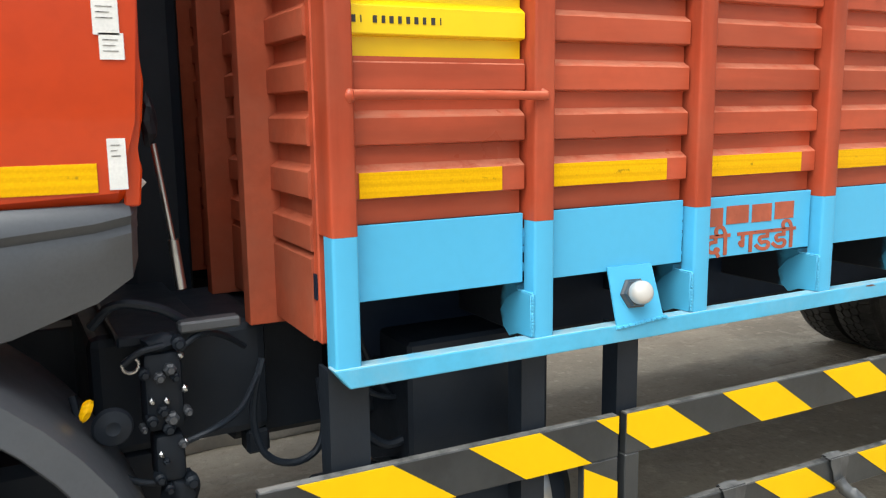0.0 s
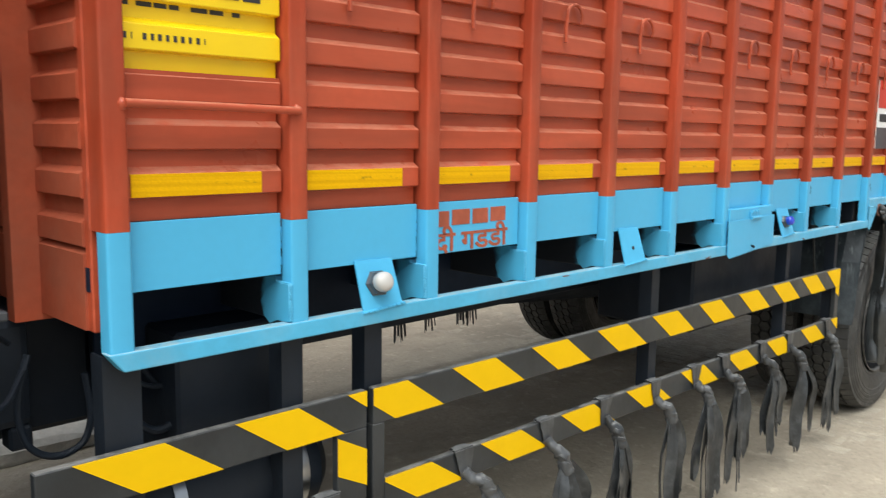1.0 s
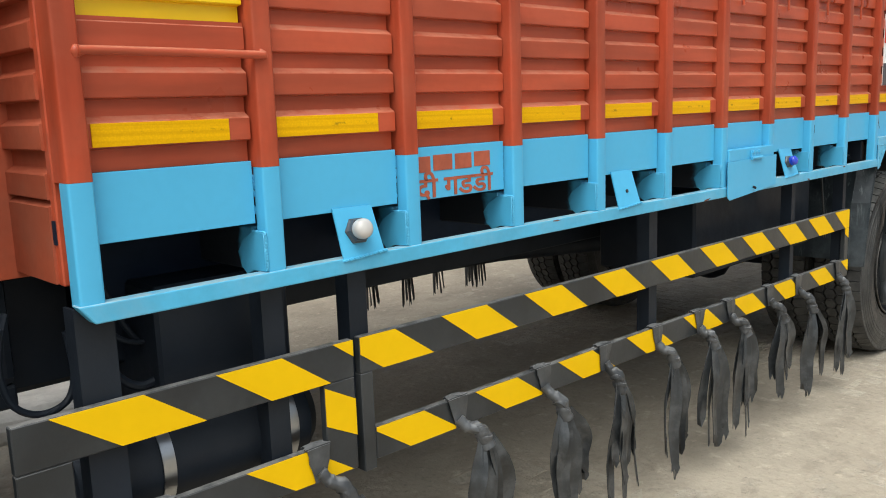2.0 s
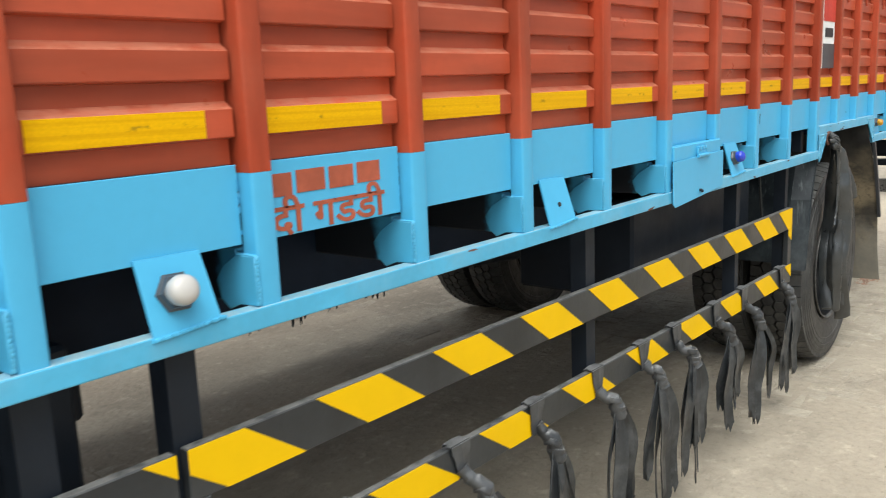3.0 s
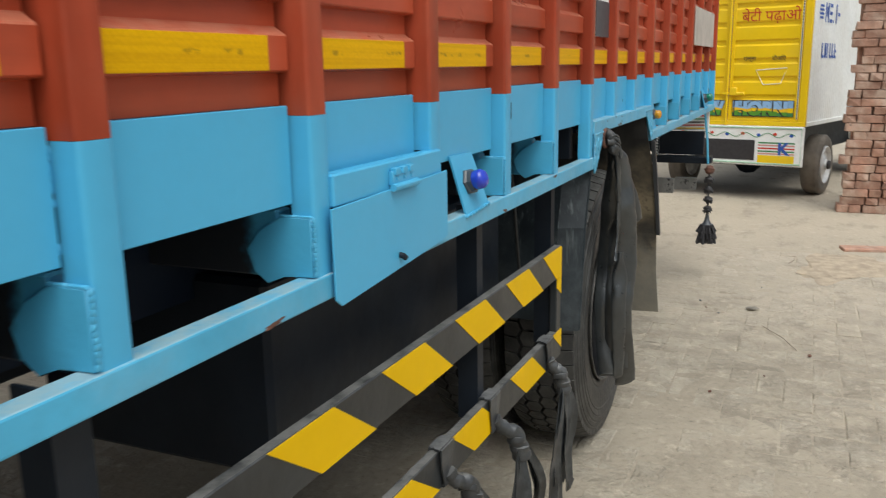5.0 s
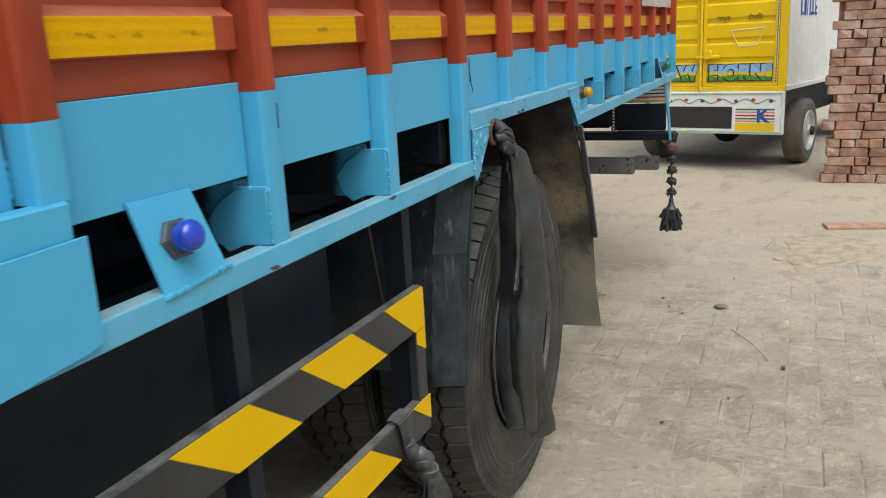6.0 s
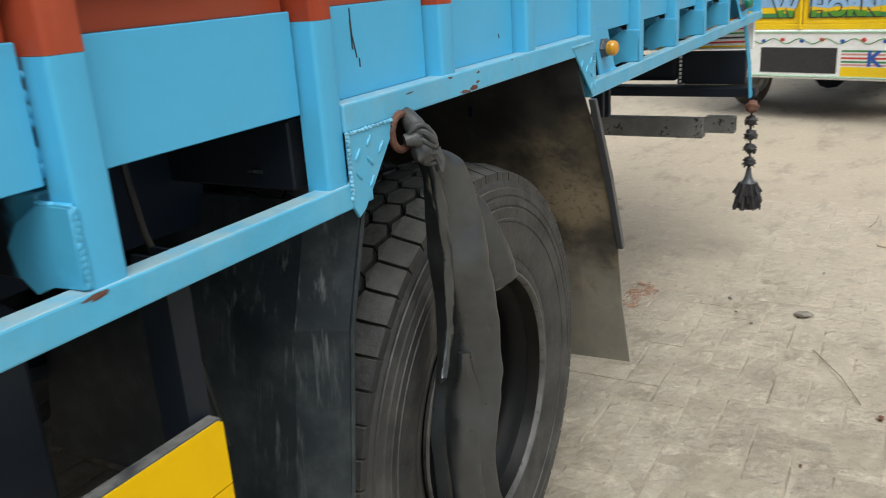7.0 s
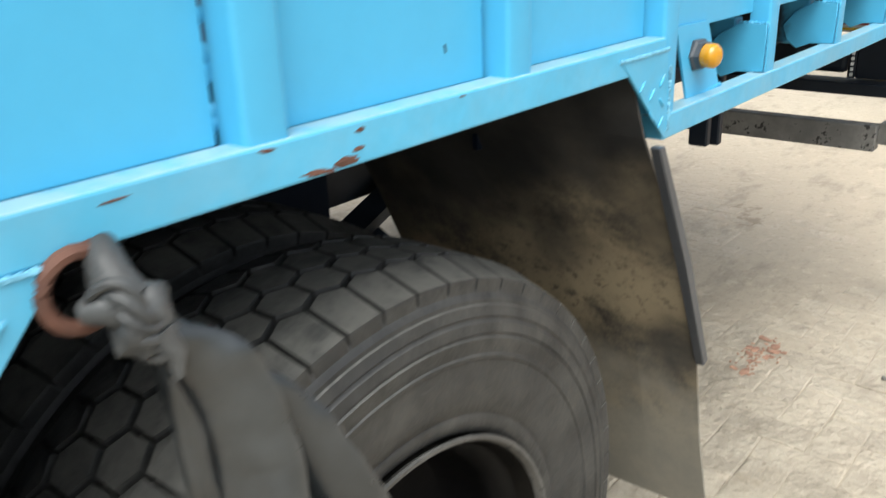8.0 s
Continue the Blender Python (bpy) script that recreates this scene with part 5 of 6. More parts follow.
# long inner tube strips hanging from the ring before the rear tyre
ob = thing("rubber_streamer", "long black inner tube strips knotted to a rusty ring", "streamer", TRUCK)
bm = bmesh.new()
lump(bm, pose(4.096, -0.030, 1.104, 0, 38, 0) @ Matrix.Diagonal((0.019, 0.019, 0.030, 1)), 5, 0.2, 3)
part("knot", bm, KNOT, ob, "tight creased grey rubber knot", smooth=True)
for i in range(6):
    m = pose(4.082 + 0.0052 * i, -0.030, 1.124 - 0.0085 * i, 11 * i - 24, 48 - 9 * i, 0)
    r = 0.0165 + 0.0022 * math.sin(0.7 * i + 0.5)
    part("knot_wrap", tube(bmesh.new(), [m @ Vector((r * math.cos(t), r * math.sin(t), 0.004 * math.sin(2 * t + i))) for t in np.linspace(0, 2 * math.pi, 19)[:-1]], 0.0042 + 0.001 * (i % 2), 8, True), KNOT, ob, smooth=True)
part("tie_end", tube(bmesh.new(), [(4.096, 0.008, 1.158), (4.088, -0.008, 1.150), (4.084, -0.020, 1.138), (4.088, -0.028, 1.122)], 0.012, 10, radii=[0.009, 0.013, 0.016, 0.018]), KNOT, ob, smooth=True)
part("tie_end", tube(bmesh.new(), [(4.064, -0.014, 1.118), (4.074, -0.024, 1.120), (4.088, -0.028, 1.114)], 0.012, 10, radii=[0.009, 0.013, 0.016]), KNOT, ob, smooth=True)
part("tie_end", tube(bmesh.new(), [(4.100, -0.044, 1.098), (4.106, -0.050, 1.080), (4.104, -0.052, 1.062)], 0.006, 8, radii=[0.010, 0.008, 0.003]), KNOT, ob, smooth=True)
for line, width, face, twist, puff, seed, spread, end in (
    ([(4.104, -0.034, 1.094), (4.124, -0.046, 1.058), (4.140, -0.055, 1.015), (4.146, -0.062, 0.965), (4.141, -0.071, 0.900), (4.150, -0.073, 0.840), (4.161, -0.072, 0.775), (4.158, -0.074, 0.700), (4.150, -0.072, 0.640), (4.128, -0.068, 0.560), (4.142, -0.068, 0.450), (4.192, -0.069, 0.340), (4.246, -0.066, 0.232)], 0.076, -0.66, -0.32, 0.0045, 1, 0.11, 1.0),
    ([(4.100, -0.030, 1.086), (4.106, -0.042, 1.040), (4.112, -0.048, 0.965), (4.114, -0.048, 0.885), (4.108, -0.048, 0.810), (4.090, -0.048, 0.755), (4.068, -0.050, 0.720)], 0.024, -0.30, 0.5, 0.0045, 4, 0.3, 0.8),
    ([(4.112, -0.030, 1.082), (4.146, -0.032, 1.040), (4.184, -0.046, 0.990), (4.210, -0.064, 0.935), (4.232, -0.078, 0.880), (4.248, -0.086, 0.828)], 0.062, -0.62, 0.0, 0.0060, 7, 0.5, 0.95),
    ([(4.112, -0.026, 1.080), (4.132, -0.026, 1.020), (4.156, -0.022, 0.940), (4.182, -0.014, 0.850), (4.206, -0.004, 0.750), (4.196, -0.002, 0.650), (4.158, -0.006, 0.550), (4.158, -0.010, 0.450), (4.142, -0.024, 0.350), (4.136, -0.030, 0.300)], 0.082, -1.32, 0.0, 0.0035, 9, 0.30, 0.95),
    ([(4.162, -0.042, 0.850), (4.172, -0.044, 0.760), (4.166, -0.044, 0.660), (4.146, -0.044, 0.560), (4.152, -0.046, 0.450), (4.166, -0.048, 0.310)], 0.078, -1.25, 0.1, 0.0035, 12, 0.2, 1.0),
    ([(4.140, -0.052, 0.740), (4.128, -0.056, 0.650), (4.112, -0.058, 0.560), (4.118, -0.060, 0.470), (4.140, -0.060, 0.370), (4.150, -0.058, 0.290)], 0.052, -1.10, 0.3, 0.0035, 15, 0.2, 0.7),
):
    part("strip", tube_strip(bmesh.new(), line, width, face, twist, puff, seed, spread, end), TUBE, ob, smooth=True)

# black tassel hanging from the tail
at = TRUCK @ Vector((7.16, -0.02, 0.695))
tassel = thing("hanging_tassel", "black pompom tassel with red bead hung under the tail", "tassel", Matrix.Translation(at))
part("cord", tube(bmesh.new(), [(0, 0, 0), (0.003, 0, -0.2), (0, 0, -0.40)], 0.005, 6), INK, tassel)
bm = lump(bmesh.new(), pose(0, 0, -0.032) @ Matrix.Diagonal((0.031, 0.031, 0.029, 1)), 1, 0.12, 3)
part("bead", bm, RUST, tassel, "red woollen bead", smooth=True)
rnd = random.Random(4)
for i in range(4):
    bm = lump(bmesh.new(), pose(0, 0, -0.100 - 0.066 * i) @ Matrix.Diagonal((0.026, 0.026, 0.025, 1)), 2 + i, 0.3, 3)
    for k in range(46):
        way = Vector((rnd.gauss(0, 1), rnd.gauss(0, 1), 0.7 * rnd.gauss(0, 1))).normalized()
        root = Vector((0, 0, -0.100 - 0.066 * i)) + 0.020 * way
        tube(bm, [root, root + 0.014 * way + Vector((0, 0, -0.004))], 0.003, 4, radii=[0.004, 0.0015])
    part("pompom", bm, INK, tassel, smooth=True)
part("bell", lathe(bmesh.new(), [(0.010, 0.330), (0.013, 0.345), (0.017, 0.368), (0.025, 0.388), (0.038, 0.400), (0.036, 0.404), (0.012, 0.396)], 20, m=pose(0, 0, 0, -90, 0, 0)), PLASTIC, tassel, "dull grey green metal bell", smooth=True)
bm = bmesh.new()
for i in range(230):
    a, r = rnd.uniform(0, 6.3), 0.05 * math.sqrt(rnd.random())
    low = rnd.choice((-0.445, -0.485, -0.520)) - rnd.uniform(0, 0.012)
    u = Vector((r * math.cos(a), r * math.sin(a), 0))
    tube(bm, [0.8 * u + Vector((0, 0, -0.400)), 1.05 * u + Vector((0, 0, 0.5 * (low - 0.400))), 1.38 * u + Vector((0, 0, low))], 0.0045, 4)
part("fringe", bm, INK, tassel)

# ---------------------------------------------------------------- the yellow box van behind
VAN = Matrix.Translation((10.90, -0.545, 0)) @ pose(0, 0, 0, 0, 0, -15)
van = thing("box_van", "small goods van with a yellow rear door and white corrugated box", "van", VAN)
WV = 1.62
part("box_body", box(bmesh.new(), 0.05, 3.0, 0.0, WV, 0.80, 2.75, 0.01), WHITE, van, "white ribbed steel box")
bm = bmesh.new()
for i in range(36):
    x = 0.16 + 0.078 * i
    prism(bm, [(x, -0.001), (x + 0.012, -0.007), (x + 0.042, -0.007), (x + 0.054, -0.001)], lambda a, b, e: (a, b, (0.845, 2.70)[e]))
part("side_ribs", bm, WHITE, van)
part("side_sill", box(bmesh.new(), 0.05, 3.0, -0.022, -0.001, 0.795, 0.84, 0.003), WHITE, van)
frame_parts = part("door_frame", box(bmesh.new(), 0.0, 0.05, -0.02, 0.055, 0.80, 2.75, 0.006), TRUCK_YELLOW, van)
part("door_frame", box(bmesh.new(), 0.0, 0.05, WV - 0.055, WV + 0.02, 0.80, 2.75, 0.006), TRUCK_YELLOW, van)
for y0, y1 in ((0.06, 0.795), (0.825, WV - 0.06)):
    bm = bmesh.new()
    line = [(0.012, 0.87)]
    for i in range(9):
        z = 1.06 + 0.19 * i
        line += [(0.012, z), (0.030, z + 0.02), (0.030, z + 0.05), (0.012, z + 0.07)]
    line += [(0.012, 2.70)]
    prism(bm, line + [(0.045, 2.70), (0.045, 0.87)], lambda a, b, e: (a, (y0, y1)[e], b))
    door = part("rear_door", bm, TRUCK_YELLOW, van, "yellow pressed steel rear door")
    part("door_rim", box(bmesh.new(), 0.004, 0.03, y0, y1, 0.845, 0.87, 0.003), TRUCK_YELLOW, door)
    for yy in (y0, y1 - 0.035):
        part("door_rim", box(bmesh.new(), 0.004, 0.0118, yy, yy + 0.035, 0.8705, 2.70, 0.002), TRUCK_YELLOW, door)
    edge = (y0 + 0.004, y0 + 0.020) if y0 < 0.5 else (y1 - 0.020, y1 - 0.004)
    part("border_strip", box(bmesh.new(), 0.0028, 0.0039, *edge, 0.872, 2.69), WHITE, door)
    bm = bmesh.new()
    for i in range(60):
        z = 0.88 + 0.03 * i
        box(bm, 0.0015, 0.0035, (y0 + 0.006 if y0 < 0.5 else y1 - 0.018), (y0 + 0.018 if y0 < 0.5 else y1 - 0.006), z, z + 0.02)
    part("twist_border", bm, INK, door)
    art = part("painted_panel", box(bmesh.new(), 0.002, 0.0119, y0 + 0.045, y1 - 0.045, 0.893, 1.066, 0.002), INK, door, "dark framed panel with painted lettering")
    for a, b, m in ((0.899, 0.935, GREEN), (0.9355, 0.985, TRUCK_YELLOW), (0.9855, 1.060, PALE_BLUE)):
        part("painted_band", box(bmesh.new(), 0.0008, 0.0019, y0 + 0.051, y1 - 0.051, a, b), m, art)
bm = tube(bmesh.new(), [(-0.012, 0.81, 0.80), (-0.012, 0.81, 2.7)], 0.014, 10)
box(bm, -0.03, 0.0, 0.62, 0.86, 1.12, 1.15, 0.006)
box(bm, -0.034, -0.004, 0.70, 0.78, 1.115, 1.20, 0.006)
part("locking_bar", bm, TRUCK_YELLOW, van, smooth=True)
part("door_sill", box(bmesh.new(), -0.004, 0.049, -0.02, WV + 0.02, 0.797, 0.8435, 0.004), TRUCK_YELLOW, van)
tail = part("tail_valance", box(bmesh.new(), -0.02, 0.03, -0.02, WV + 0.02, 0.375, 0.795, 0.008), WHITE, van, "white valance with painted flowers and stripes")
part("plate_panel", box(bmesh.new(), -0.024, -0.0205, 0.475, 1.14, 0.428, 0.645, 0.001), INK, tail)
part("field_frame", box(bmesh.new(), -0.0228, -0.0205, 0.045, 0.46, 0.398, 0.648, 0.001), WHITE, tail)
for i, (m, z) in enumerate(((GREEN, 0.612), (FADED_PINK, 0.585), (SIGN_RED, 0.553), (GREEN, 0.522), (FADED_PINK, 0.497))):
    part("stripe", box(bmesh.new(), -0.0240, -0.0229, 0.06, 0.44, z, z + 0.016, 0.0004), m, tail)
part("yellow_field", box(bmesh.new(), -0.0240, -0.0229, 0.06, 0.44, 0.405, 0.488, 0.0004), TRUCK_YELLOW, tail)
part("painted_border", tube(bmesh.new(), [(-0.0205, 0.0, 0.40), (-0.0205, WV, 0.40), (-0.0205, WV, 0.775), (-0.0205, 0.0, 0.775)], 0.010, 5, True), PALE_GREEN, tail)
bm = tube(bmesh.new(), [(-0.0215, 0.06 + 0.02 * i, 0.70 + 0.022 * math.sin(i * 0.55)) for i in range(76)], 0.004, 5)
part("painted_vine", bm, GREEN, tail)
for i in range(9):
    part("painted_flower", lump(bmesh.new(), pose(-0.021, 0.1 + 0.17 * i, 0.70 + 0.012 * (i % 2)) @ Matrix.Diagonal((0.003, 0.022, 0.016, 1)), i, 0.2), SIGN_RED if i % 2 else SIGN_BLUE, tail)


VAN_TYRE = surface("dusty_van_tyre", (0.13, 0.112, 0.092), 0.8, vary=0.2, scale=6.0, fine=50, bump=0.4, dust=(0.25, 0.215, 0.175), dust_amount=0.7)
RIM_SILVER = surface("silver_rim_paint", (0.66, 0.66, 0.65), 0.45, metal=0.2, vary=0.1, scale=10, dust=(0.4, 0.37, 0.33), dust_amount=0.4)


def van_wheel(x, y):
    m = pose(x, y, 0.335)
    w = part("wheel", lathe(bmesh.new(), [(0.20, 0.02), (0.23, 0.005), (0.28, 0.0), (0.315, 0.01), (0.333, 0.03), (0.335, 0.10), (0.333, 0.16), (0.31, 0.19), (0.20, 0.18)], 40, True, m=m), VAN_TYRE, van, "dusty van tyre", smooth=True)
    part("rim", lathe(bmesh.new(), [(0.212, 0.004), (0.204, -0.004), (0.194, 0.002), (0.178, 0.032), (0.125, 0.040), (0.10, 0.018), (0.06, 0.008), (0.055, -0.015), (0.01, -0.017), (0.01, 0.1), (0.205, 0.1)], 32, True, m=m), RIM_SILVER, w, "bare silver rim", smooth=True)
    for k in range(10):
        a = 2 * math.pi * k / 10
        part("rim_hole", lathe(bmesh.new(), [(0.014, 0.042), (0.014, 0.052)], 10, m=m @ Matrix.Translation((0.15 * math.cos(a), 0, 0.15 * math.sin(a)))), INK, w)
    part("hub", lathe(bmesh.new(), [(0.05, -0.02), (0.045, -0.045), (0.03, -0.05)], 16, m=m), INK, w, smooth=True)


van_wheel(0.80, -0.055)
van_wheel(0.80, WV - 0.14)
van_wheel(3.4, -0.03)
van_wheel(3.4, WV - 0.16)
part("van_chassis", box(bmesh.new(), 0.1, 4.2, 0.25, WV - 0.25, 0.42, 0.79, 0.02), CHASSIS, van)
part("van_axle", tube(bmesh.new(), [(0.80, 0.1, 0.33), (0.80, WV - 0.1, 0.33)], 0.05, 12), CHASSIS, van)
part("van_axle_gear", lump(bmesh.new(), pose(0.80, WV / 2, 0.33) @ Matrix.Diagonal((0.14, 0.16, 0.14, 1)), 3, 0.1), CHASSIS, van)
part("van_cab", box(bmesh.new(), 3.05, 4.4, 0.05, WV - 0.05, 0.45, 2.0, 0.08, 2), WHITE, van)

# ---------------------------------------------------------------- brick stack
stack = thing("brick_stack", "tall dry stack of weathered red bricks with a stepped edge", "brick stack", Matrix.Translation((10.40, -0.93, 0)))
part("stack_core", box(bmesh.new(), 0.06, 0.30, -2.6, -0.055, 0.0, 2.29, 0.01), BRICK, stack)
shapes = []
for i in range(5):
    bm = box(bmesh.new(), -0.5, 0.5, -0.5, 0.5, -0.5, 0.5, 0.06)
    rnd = random.Random(50 + i)
    for v in bm.verts:
        v.co += Vector((rnd.uniform(-0.03, 0.03), rnd.uniform(-0.03, 0.03), rnd.uniform(-0.04, 0.04)))
    shapes.append(mesh_of("brick", bm, BRICK))
rnd = random.Random(8)
HB = 0.079
for row in range(29):
    y = rnd.choice((0.0, 0.03, -0.05, 0.05, -0.02)) - 0.002 * row
    z = HB * (row + 0.5)
    while y > -1.0:
        w = 0.112 if rnd.random() < 0.45 else 0.225
        b = part("brick", shapes[rnd.randrange(5)], None, stack)
        deep = 0.23 if w < 0.2 else 0.11
        b.matrix_local = pose(deep / 2 - 0.02 + rnd.uniform(-0.012, 0.012), y - w / 2, z, 0, 0, rnd.uniform(-2.5, 2.5)) @ Matrix.Diagonal((deep, w - 0.006, HB - 0.004, 1))
        y -= w + rnd.uniform(0.0, 0.008)

# low kerb beyond the truck
bm = bmesh.new()
rows = []
for i in range(120):
    x = -5.0 + 0.05 * i
    row = []
    for y, z in ((2.40, -0.03), (2.40, 0.02), (2.405, 0.06), (2.43, 0.088), (2.50, 0.100), (2.62, 0.104), (2.78, 0.100), (3.0, 0.100), (3.3, 0.09)):
        n = noise.noise(Vector((x * 5.0, y * 7.0, z * 9.0))) * 0.03 + noise.noise(Vector((x * 17.0, y * 15.0, z * 20.0))) * 0.010
        row.append(bm.verts.new((x, y + (n if y < 2.45 else 0) + 0.012, z + (0.7 * n if z > 0.07 else 0))))
    rows.append(row)
for a, b in zip(rows, rows[1:]):
    for k in range(8):
        bm.faces.new((a[k], b[k], b[k + 1], a[k + 1]))
kerb = part("kerb", bm, CONCRETE)
tagged(kerb, "low rough pale concrete kerb beyond the truck", "kerb", kind="structure")

# plain wall added out of view: closes the yard, cuts light from the far side
bm = box(bmesh.new(), -14.0, 6.5, 5.6, 5.83, -0.05, 2.6, 0.01)
box(bm, -14.05, 6.55, 5.57, 5.86, 2.6, 2.68, 0.01)
tagged(part("wall_north", bm, CONCRETE), "unseen plain wall added beyond the truck to cut the far side light", "wall", kind="structure")

# ---------------------------------------------------------------- lettering


def lettering(name, text, size, material, parent, m, thick=0.0015, bold=0.0):
    """Painted letters standing a little proud of their ground."""
    c = bpy.data.curves.new(name, "FONT")
    c.body, c.size, c.align_x, c.extrude = text, size, "LEFT", thick / 2
    c.resolution_u, c.offset = 3, bold
    temp = bpy.data.objects.new(name, c)
    scene.collection.objects.link(temp)
    bpy.context.view_layer.update()
    me = bpy.data.meshes.new_from_object(temp.evaluated_get(bpy.context.evaluated_depsgraph_get()))
    bpy.data.objects.remove(temp)
    me.materials.clear()
    me.materials.append(material)
    return part(name, me, None, parent, at=m)


lettering("painted_word", "दी गडडी", 0.072, LETTER, truck, pose(0.812, 0.0282, 1.192, 90, 0, 0) @ Matrix.Diagonal((1.28, 1.0, 1.0, 1)), bold=0.0012)
# the name above it as plain bars
for x0, x1, z0, z1 in ((0.808, 0.862, 1.256, 1.296), (0.872, 0.940, 1.258, 1.298), (0.950, 1.012, 1.257, 1.297), (1.022, 1.084, 1.259, 1.298)):
    part("painted_bar", box(bmesh.new(), x0, x1, 0.0275, 0.0288, z0, z1, 0.0004), LETTER, truck, "brown red painted bar")
# lines of writing on the yellow bay as plain bars
for z, spans, high in ((1.652, ((0.010, 0.022), (0.026, 0.029), (0.048, 0.060), (0.064, 0.074), (0.078, 0.090), (0.094, 0.104), (0.109, 0.120), (0.124, 0.136), (0.140, 0.150), (0.156, 0.168), (0.173, 0.176)), 0.018),
                       (1.714, ((0.008, 0.030), (0.045, 0.075), (0.08, 0.105), (0.11, 0.13), (0.155, 0.19), (0.195, 0.225), (0.245, 0.262)), 0.015),
                       (1.745, ((0.20, 0.25), (0.26, 0.30)), 0.013), (1.805, ((0.01, 0.08), (0.10, 0.19), (0.21, 0.29)), 0.015)):
    for a, b in spans:
        flat = (z - FIRST) % PITCH < 0.045
        d = FLAT if flat else DIP
        w = (b - a) if b - a > 0.015 else (b - a) * 0.6
        part("written_bar", box(bmesh.new(), a, a + w, d - 0.0014, d - 0.0004, z + high * 0.15, z + high * 0.8), INK, truck)

# lettering on the van: its local -x side faces the truck, so text runs towards -y
REARWARD = pose(0, 0, 0, 90, 0, -90)


def on_van(text, size, material, y, z, x=-0.0005, bold=0.0):
    return lettering("painted_word", text, size, material, van, pose(x, y, z) @ REARWARD, bold=bold)


on_van("बेटी पढ़ाओ", 0.150, SIGN_RED, 0.70, 1.885, 0.009)
on_van("K", 0.175, SIGN_BLUE, 0.235, 0.500, -0.0250, bold=0.006)
on_van("रास्ता", 0.06, INK, 0.66, 1.48, 0.010)
on_van("दीजिए", 0.06, INK, 0.36, 1.48, 0.010)
for word, y in (("HORN", 0.725), ("W", 1.045)):
    on_van(word, 0.190, INK, y + 0.006, 0.912, 0.0004, bold=0.020)
    on_van(word, 0.190, LANDSCAPE, y, 0.914, -0.0012, bold=0.012)
bm = tube(bmesh.new(), [(0.010, 0.52, 1.38), (0.010, 0.20, 1.40), (0.010, 0.26, 1.24), (0.010, 0.44, 1.23)], 0.005, 5, True)
part("painted_outline", bm, WHITE, van)
# firm's name on the white side, as plain bars
for x, z, w, h in ((0.30, 1.90, 0.12, 0.022), (0.28, 1.94, 0.16, 0.022), (0.28, 1.98, 0.16, 0.022), (0.30, 2.02, 0.13, 0.022), (0.50, 1.87, 0.030, 0.20), (0.555, 1.93, 0.030, 0.10), (0.605, 1.87, 0.030, 0.20), (0.67, 1.87, 0.10, 0.035), (0.67, 1.95, 0.10, 0.035), (0.67, 2.03, 0.10, 0.035), (0.80, 1.87, 0.03, 0.03), (0.92, 1.87, 0.035, 0.20), (1.00, 1.95, 0.08, 0.035),
                   (0.46, 1.50, 0.026, 0.155), (0.486, 1.50, 0.05, 0.028), (0.56, 1.50, 0.026, 0.155), (0.61, 1.50, 0.026, 0.155), (0.665, 1.50, 0.026, 0.155), (0.76, 1.50, 0.026, 0.155), (0.786, 1.50, 0.05, 0.028), (0.86, 1.50, 0.026, 0.155), (0.886, 1.50, 0.05, 0.028), (0.95, 1.50, 0.026, 0.155), (0.976, 1.50, 0.05, 0.028), (0.976, 1.56, 0.05, 0.028)):
    part("painted_bar", box(bmesh.new(), x, x + w, -0.0095, -0.0075, z, z + h), SIGN_BLUE, van, "blue painted bar")
# ---------------------------------------------------------------- strips hanging at the far side of the truck
for i, (x, top, low) in enumerate(((2.54, 0.60, 0.22), (2.83, 0.60, 0.19), (3.10, 0.6, 0.22), (3.40, 0.6, 0.22), (3.50, 0.6, 0.2))):
    ob = thing("rubber_streamer", "torn black rubber strips hung at the truck's far side", "streamer", TRUCK @ pose(x, 2.36, 0), "streamers on the far side guard")
    for s in range(4):
        o = 0.03 * (s - 1.5)
        line = [(o * 0.4, 0.0, top), (o * 0.8, -0.01, (top + low) / 2), (o, 0.0, low + 0.03 * (s % 2))]
        part("strip", ribbon(bmesh.new(), [Vector(line[0]).lerp(Vector(line[2]), f) + Vector((0, 0.01 * math.sin(3 * f), 0)) for f in np.linspace(0, 1, 8)], 0.03, 0.003, 0.4, 300 + 9 * i + s), RUBBER, ob, smooth=True)
part("far_guard_bar", box(bmesh.new(), 0.6, 3.6, 2.37, 2.41, 0.585, 0.655, 0.003), GUARD_BLACK, truck)
part("far_guard_bar", box(bmesh.new(), 0.6, 3.6, 2.37, 2.41, 0.815, 0.889, 0.003), GUARD_BLACK, truck)

# ---------------------------------------------------------------- litter on the ground


def pebble(x, y, size, seed, material, label, name="stone", flat=0.5):
    ob = part(name, lump(bmesh.new(), pose(0, 0, size * flat * 0.8) @ Matrix.Diagonal((size, size * 0.7, size * flat, 1)), seed, 0.35), material, None)
    ob.matrix_world = pose(x, y, 0, 0, 0, seed * 37)
    return tagged(ob, label, name)


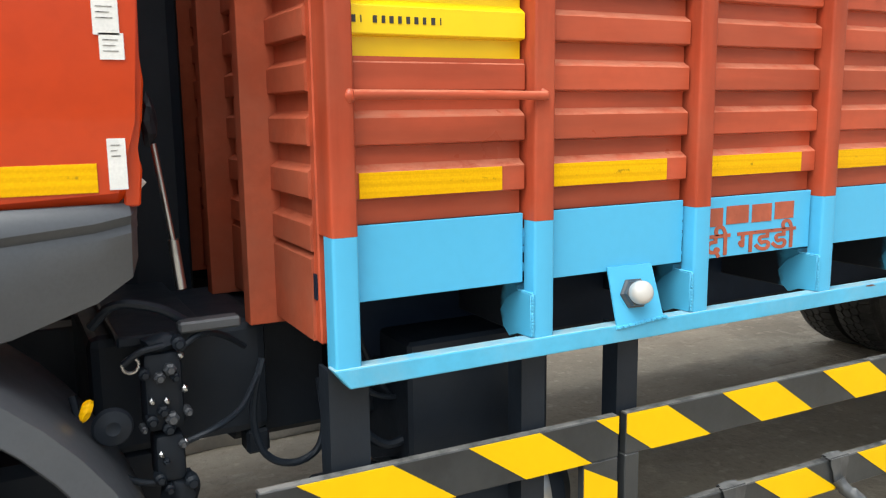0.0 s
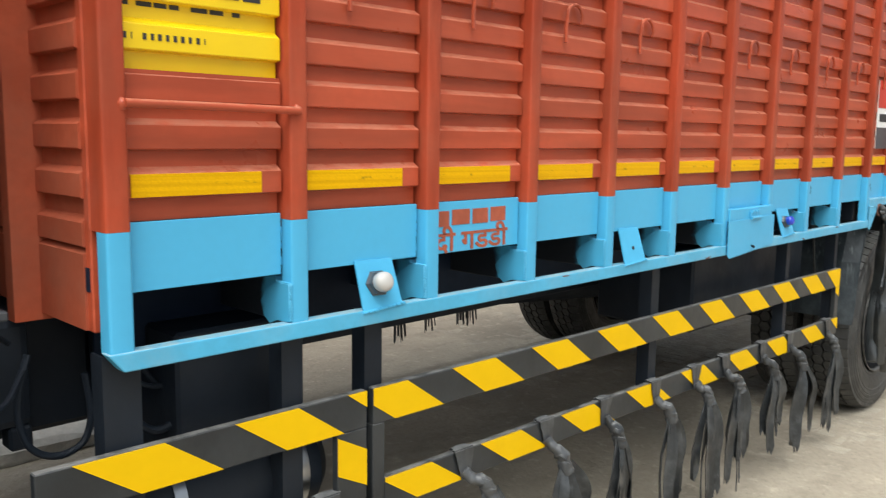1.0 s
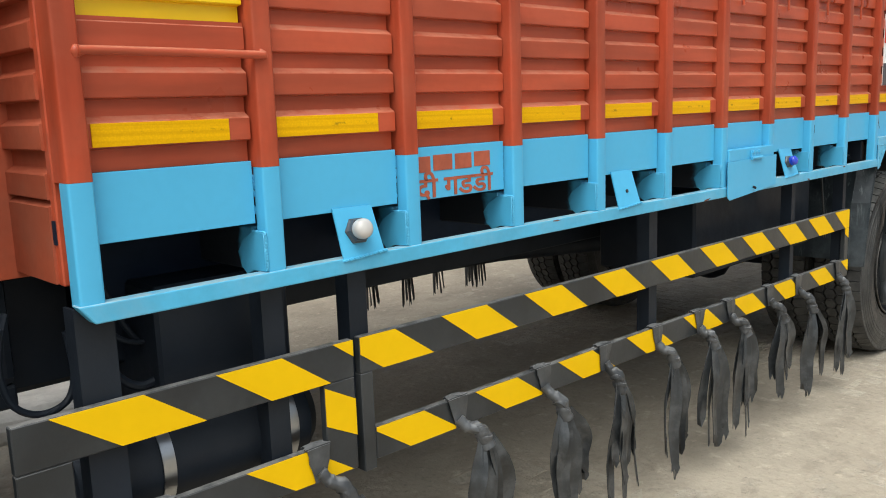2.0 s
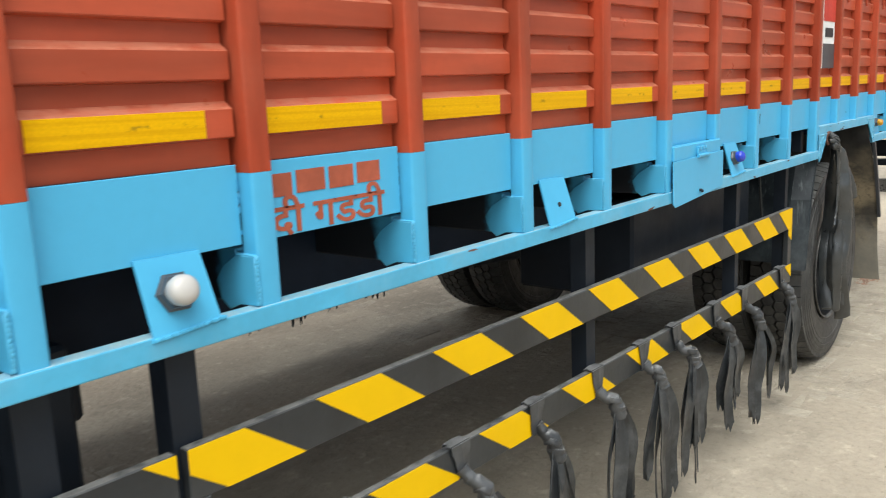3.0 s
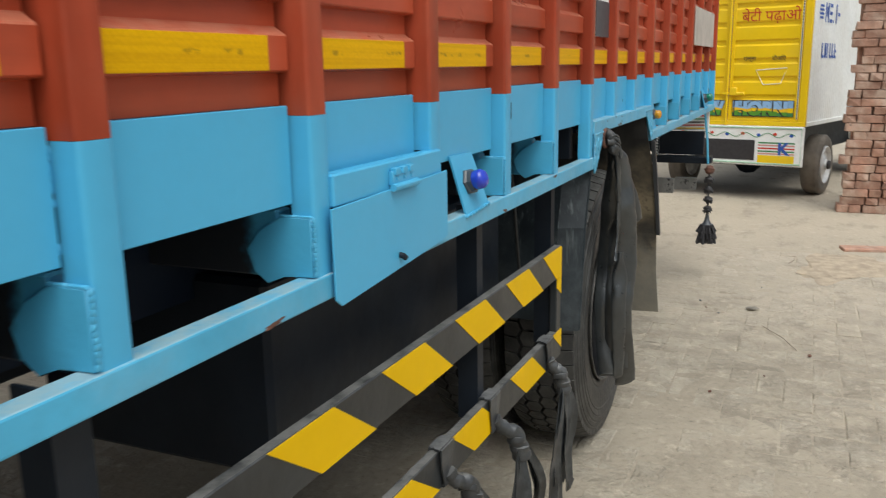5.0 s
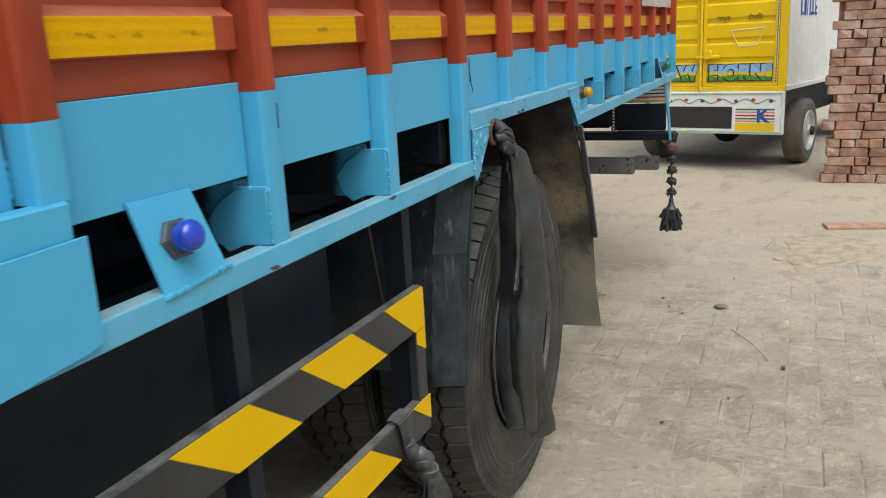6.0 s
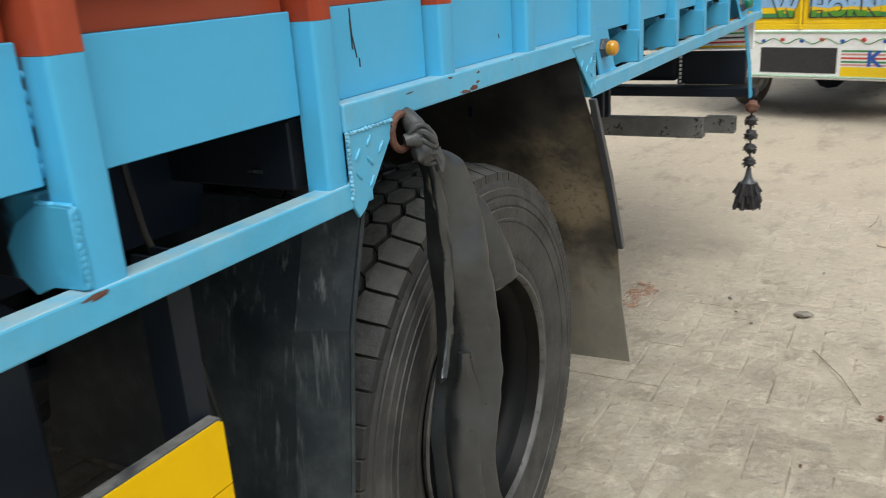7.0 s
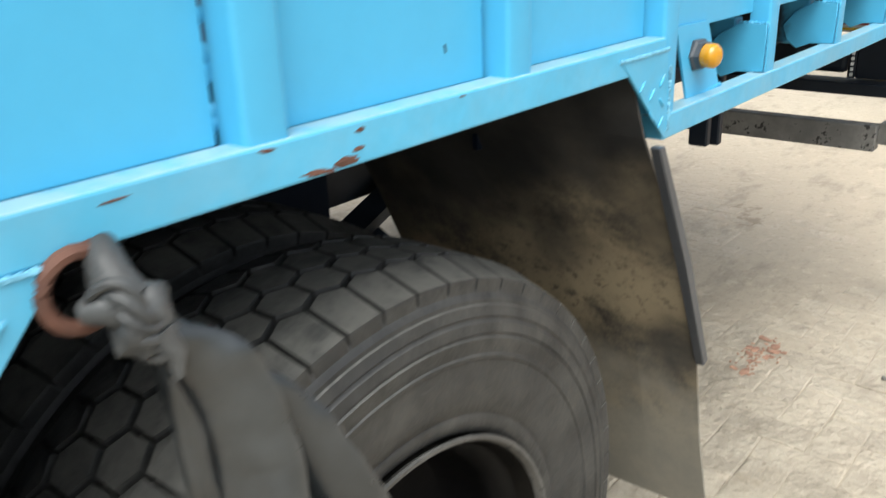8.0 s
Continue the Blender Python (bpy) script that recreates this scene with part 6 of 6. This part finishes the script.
STONE = surface("rough_grey_stone", (0.20, 0.18, 0.15), 0.9, vary=0.25, scale=20, fine=90, bump=0.8)
pebble(6.45, -0.375, 0.036, 3, STONE, "brownish grey flat stone lying on the pavers", flat=0.28)
for i, (x, y, s) in enumerate(((5.667, -0.69, 0.014), (6.54, -0.07, 0.011), (6.4, -0.12, 0.007), (6.3, -0.2, 0.008), (5.01, -0.29, 0.010), (7.0, -0.4, 0.008), (5.3, -0.5, 0.006), (3.2, -0.5, 0.010))):
    pebble(x, y, s, 5 + i, GREY_BAR if i % 2 else RUST, "small dark clod lying on the pavers", "clod")
TWIG = surface("dry_twig_bark", (0.20, 0.155, 0.11), 0.8, vary=0.2, scale=30)
for a, b, bow in (((6.116, -0.447), (5.741, -0.628), 0.02), ((8.06, -0.578), (7.80, -0.541), 0.015)):
    mid = ((a[0] + b[0]) / 2 - bow, (a[1] + b[1]) / 2 - bow)
    twig = part("twig", tube(bmesh.new(), [(0, 0, 0.004), (mid[0] - a[0], mid[1] - a[1], 0.010), (b[0] - a[0], b[1] - a[1], 0.003)], 0.0018, 5), TWIG)
    twig.matrix_world = pose(a[0], a[1], 0)
    tagged(twig, "thin dry twig on the pavers", "twig")
bm = bmesh.new()
for i, (x, y, w, d) in enumerate(((7.80, -0.86, 0.40, 0.20), (7.98, -1.02, 0.30, 0.17), (7.62, -0.72, 0.22, 0.12))):
    lump(bm, pose(x, y, -0.0035) @ Matrix.Diagonal((w, d, 0.0065, 1)), 3 + i, 0.7, 4)
soil = part("soil_patch", bm, surface("loose_brown_soil", (0.43, 0.35, 0.255), 0.95, vary=0.2, scale=12, fine=60, bump=0.8, depth=0.006), smooth=True)
tagged(soil, "loose brown soil drifted on the pavers", "soil", kind="stuff")
ob = part("brick", box(bmesh.new(), -0.075, 0.075, -0.2, 0.2, 0.0, 0.026, 0.005), BRICK)
ob.matrix_world = pose(8.50, -1.10, 0, 0, 0, 12)
tagged(ob, "flat red brick slab lying on the ground", "brick")
bm = bmesh.new()
rnd = random.Random(17)
for i in range(70):
    a, r = rnd.uniform(0, 6.3), rnd.uniform(0, 1) ** 0.9
    s = rnd.uniform(0.0025, 0.0060) if i % 6 else rnd.uniform(0.008, 0.017)
    lump(bm, pose(6.47 + 0.17 * r * math.cos(a), 0.31 + 0.075 * r * math.sin(a), -0.0008, 0, 0, 40 * i) @ Matrix.Diagonal((s * 1.9, s, 0.0022, 1)), i, 0.5, 1)
crumbs = part("brick_crumbs", bm, surface("red_brick_dust", (0.38, 0.22, 0.15), 0.9, vary=0.35, scale=30))
tagged(crumbs, "scattered red brick crumbs on the pavers", "crumbs", kind="stuff")

# ---------------------------------------------------------------- pavers, laid as a square herringbone
CELL = 0.1175


def paver_mesh(bm, x0, x1, y0, y1, rnd, z=0.0):
    g, e = 0.0012, 0.0055
    jig = [rnd.uniform(-0.0040, 0.0040) for _ in range(8)]
    top = z + rnd.uniform(-0.0028, 0.0)
    tilt = [rnd.uniform(-0.0052, 0.0006) for _ in range(4)]
    outer = [(x0 + g + jig[0], y0 + g + jig[1]), (x1 - g + jig[2], y0 + g + jig[3]), (x1 - g + jig[4], y1 - g + jig[5]), (x0 + g + jig[6], y1 - g + jig[7])]
    cx, cy = (x0 + x1) / 2, (y0 + y1) / 2
    inner = [(x + (e if x < cx else -e), y + (e if y < cy else -e)) for x, y in outer]
    a = [bm.verts.new((x, y, z - 0.03)) for x, y in outer]
    b = [bm.verts.new((x, y, top - 0.0042)) for x, y in outer]
    c = [bm.verts.new((x, y, top + tilt[i])) for i, (x, y) in enumerate(inner)]
    bm.faces.new(c)
    for p, q in ((a, b), (b, c)):
        for i in range(4):
            bm.faces.new((p[i], p[(i + 1) % 4], q[(i + 1) % 4], q[i]))


pavement = tagged(new("pavement"), "dusty tan clay pavers in a square herringbone, joints full of sand", "pavement", kind="structure")
rest = bmesh.new()
rnd = random.Random(21)
near = []
for i in range(-26, 84):
    for j in range(-24, 27):
        kind = (i - j) % 4
        if kind == 0:
            spot = (i * CELL, (i + 2) * CELL, j * CELL, (j + 1) * CELL)
        elif kind == 3:
            spot = (i * CELL, (i + 1) * CELL, j * CELL, (j + 2) * CELL)
        else:
            continue
        x, y = (spot[0] + spot[1]) / 2, (spot[2] + spot[3]) / 2
        if 4.55 < x < 7.9 and -1.75 < y < 0.45:
            near.append((x, y, kind))
        else:
            paver_mesh(rest, *spot, rnd)
stock = {}
for kind, (w, d) in ((0, (2 * CELL, CELL)), (3, (CELL, 2 * CELL))):
    for v in range(8):
        bm = bmesh.new()
        paver_mesh(bm, -w / 2, w / 2, -d / 2, d / 2, random.Random(400 + v + 10 * kind))
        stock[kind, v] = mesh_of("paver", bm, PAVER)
for x, y, kind in near:
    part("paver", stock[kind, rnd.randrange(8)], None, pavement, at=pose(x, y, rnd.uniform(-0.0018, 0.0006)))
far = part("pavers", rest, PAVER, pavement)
tagged(far, kind="stuff")
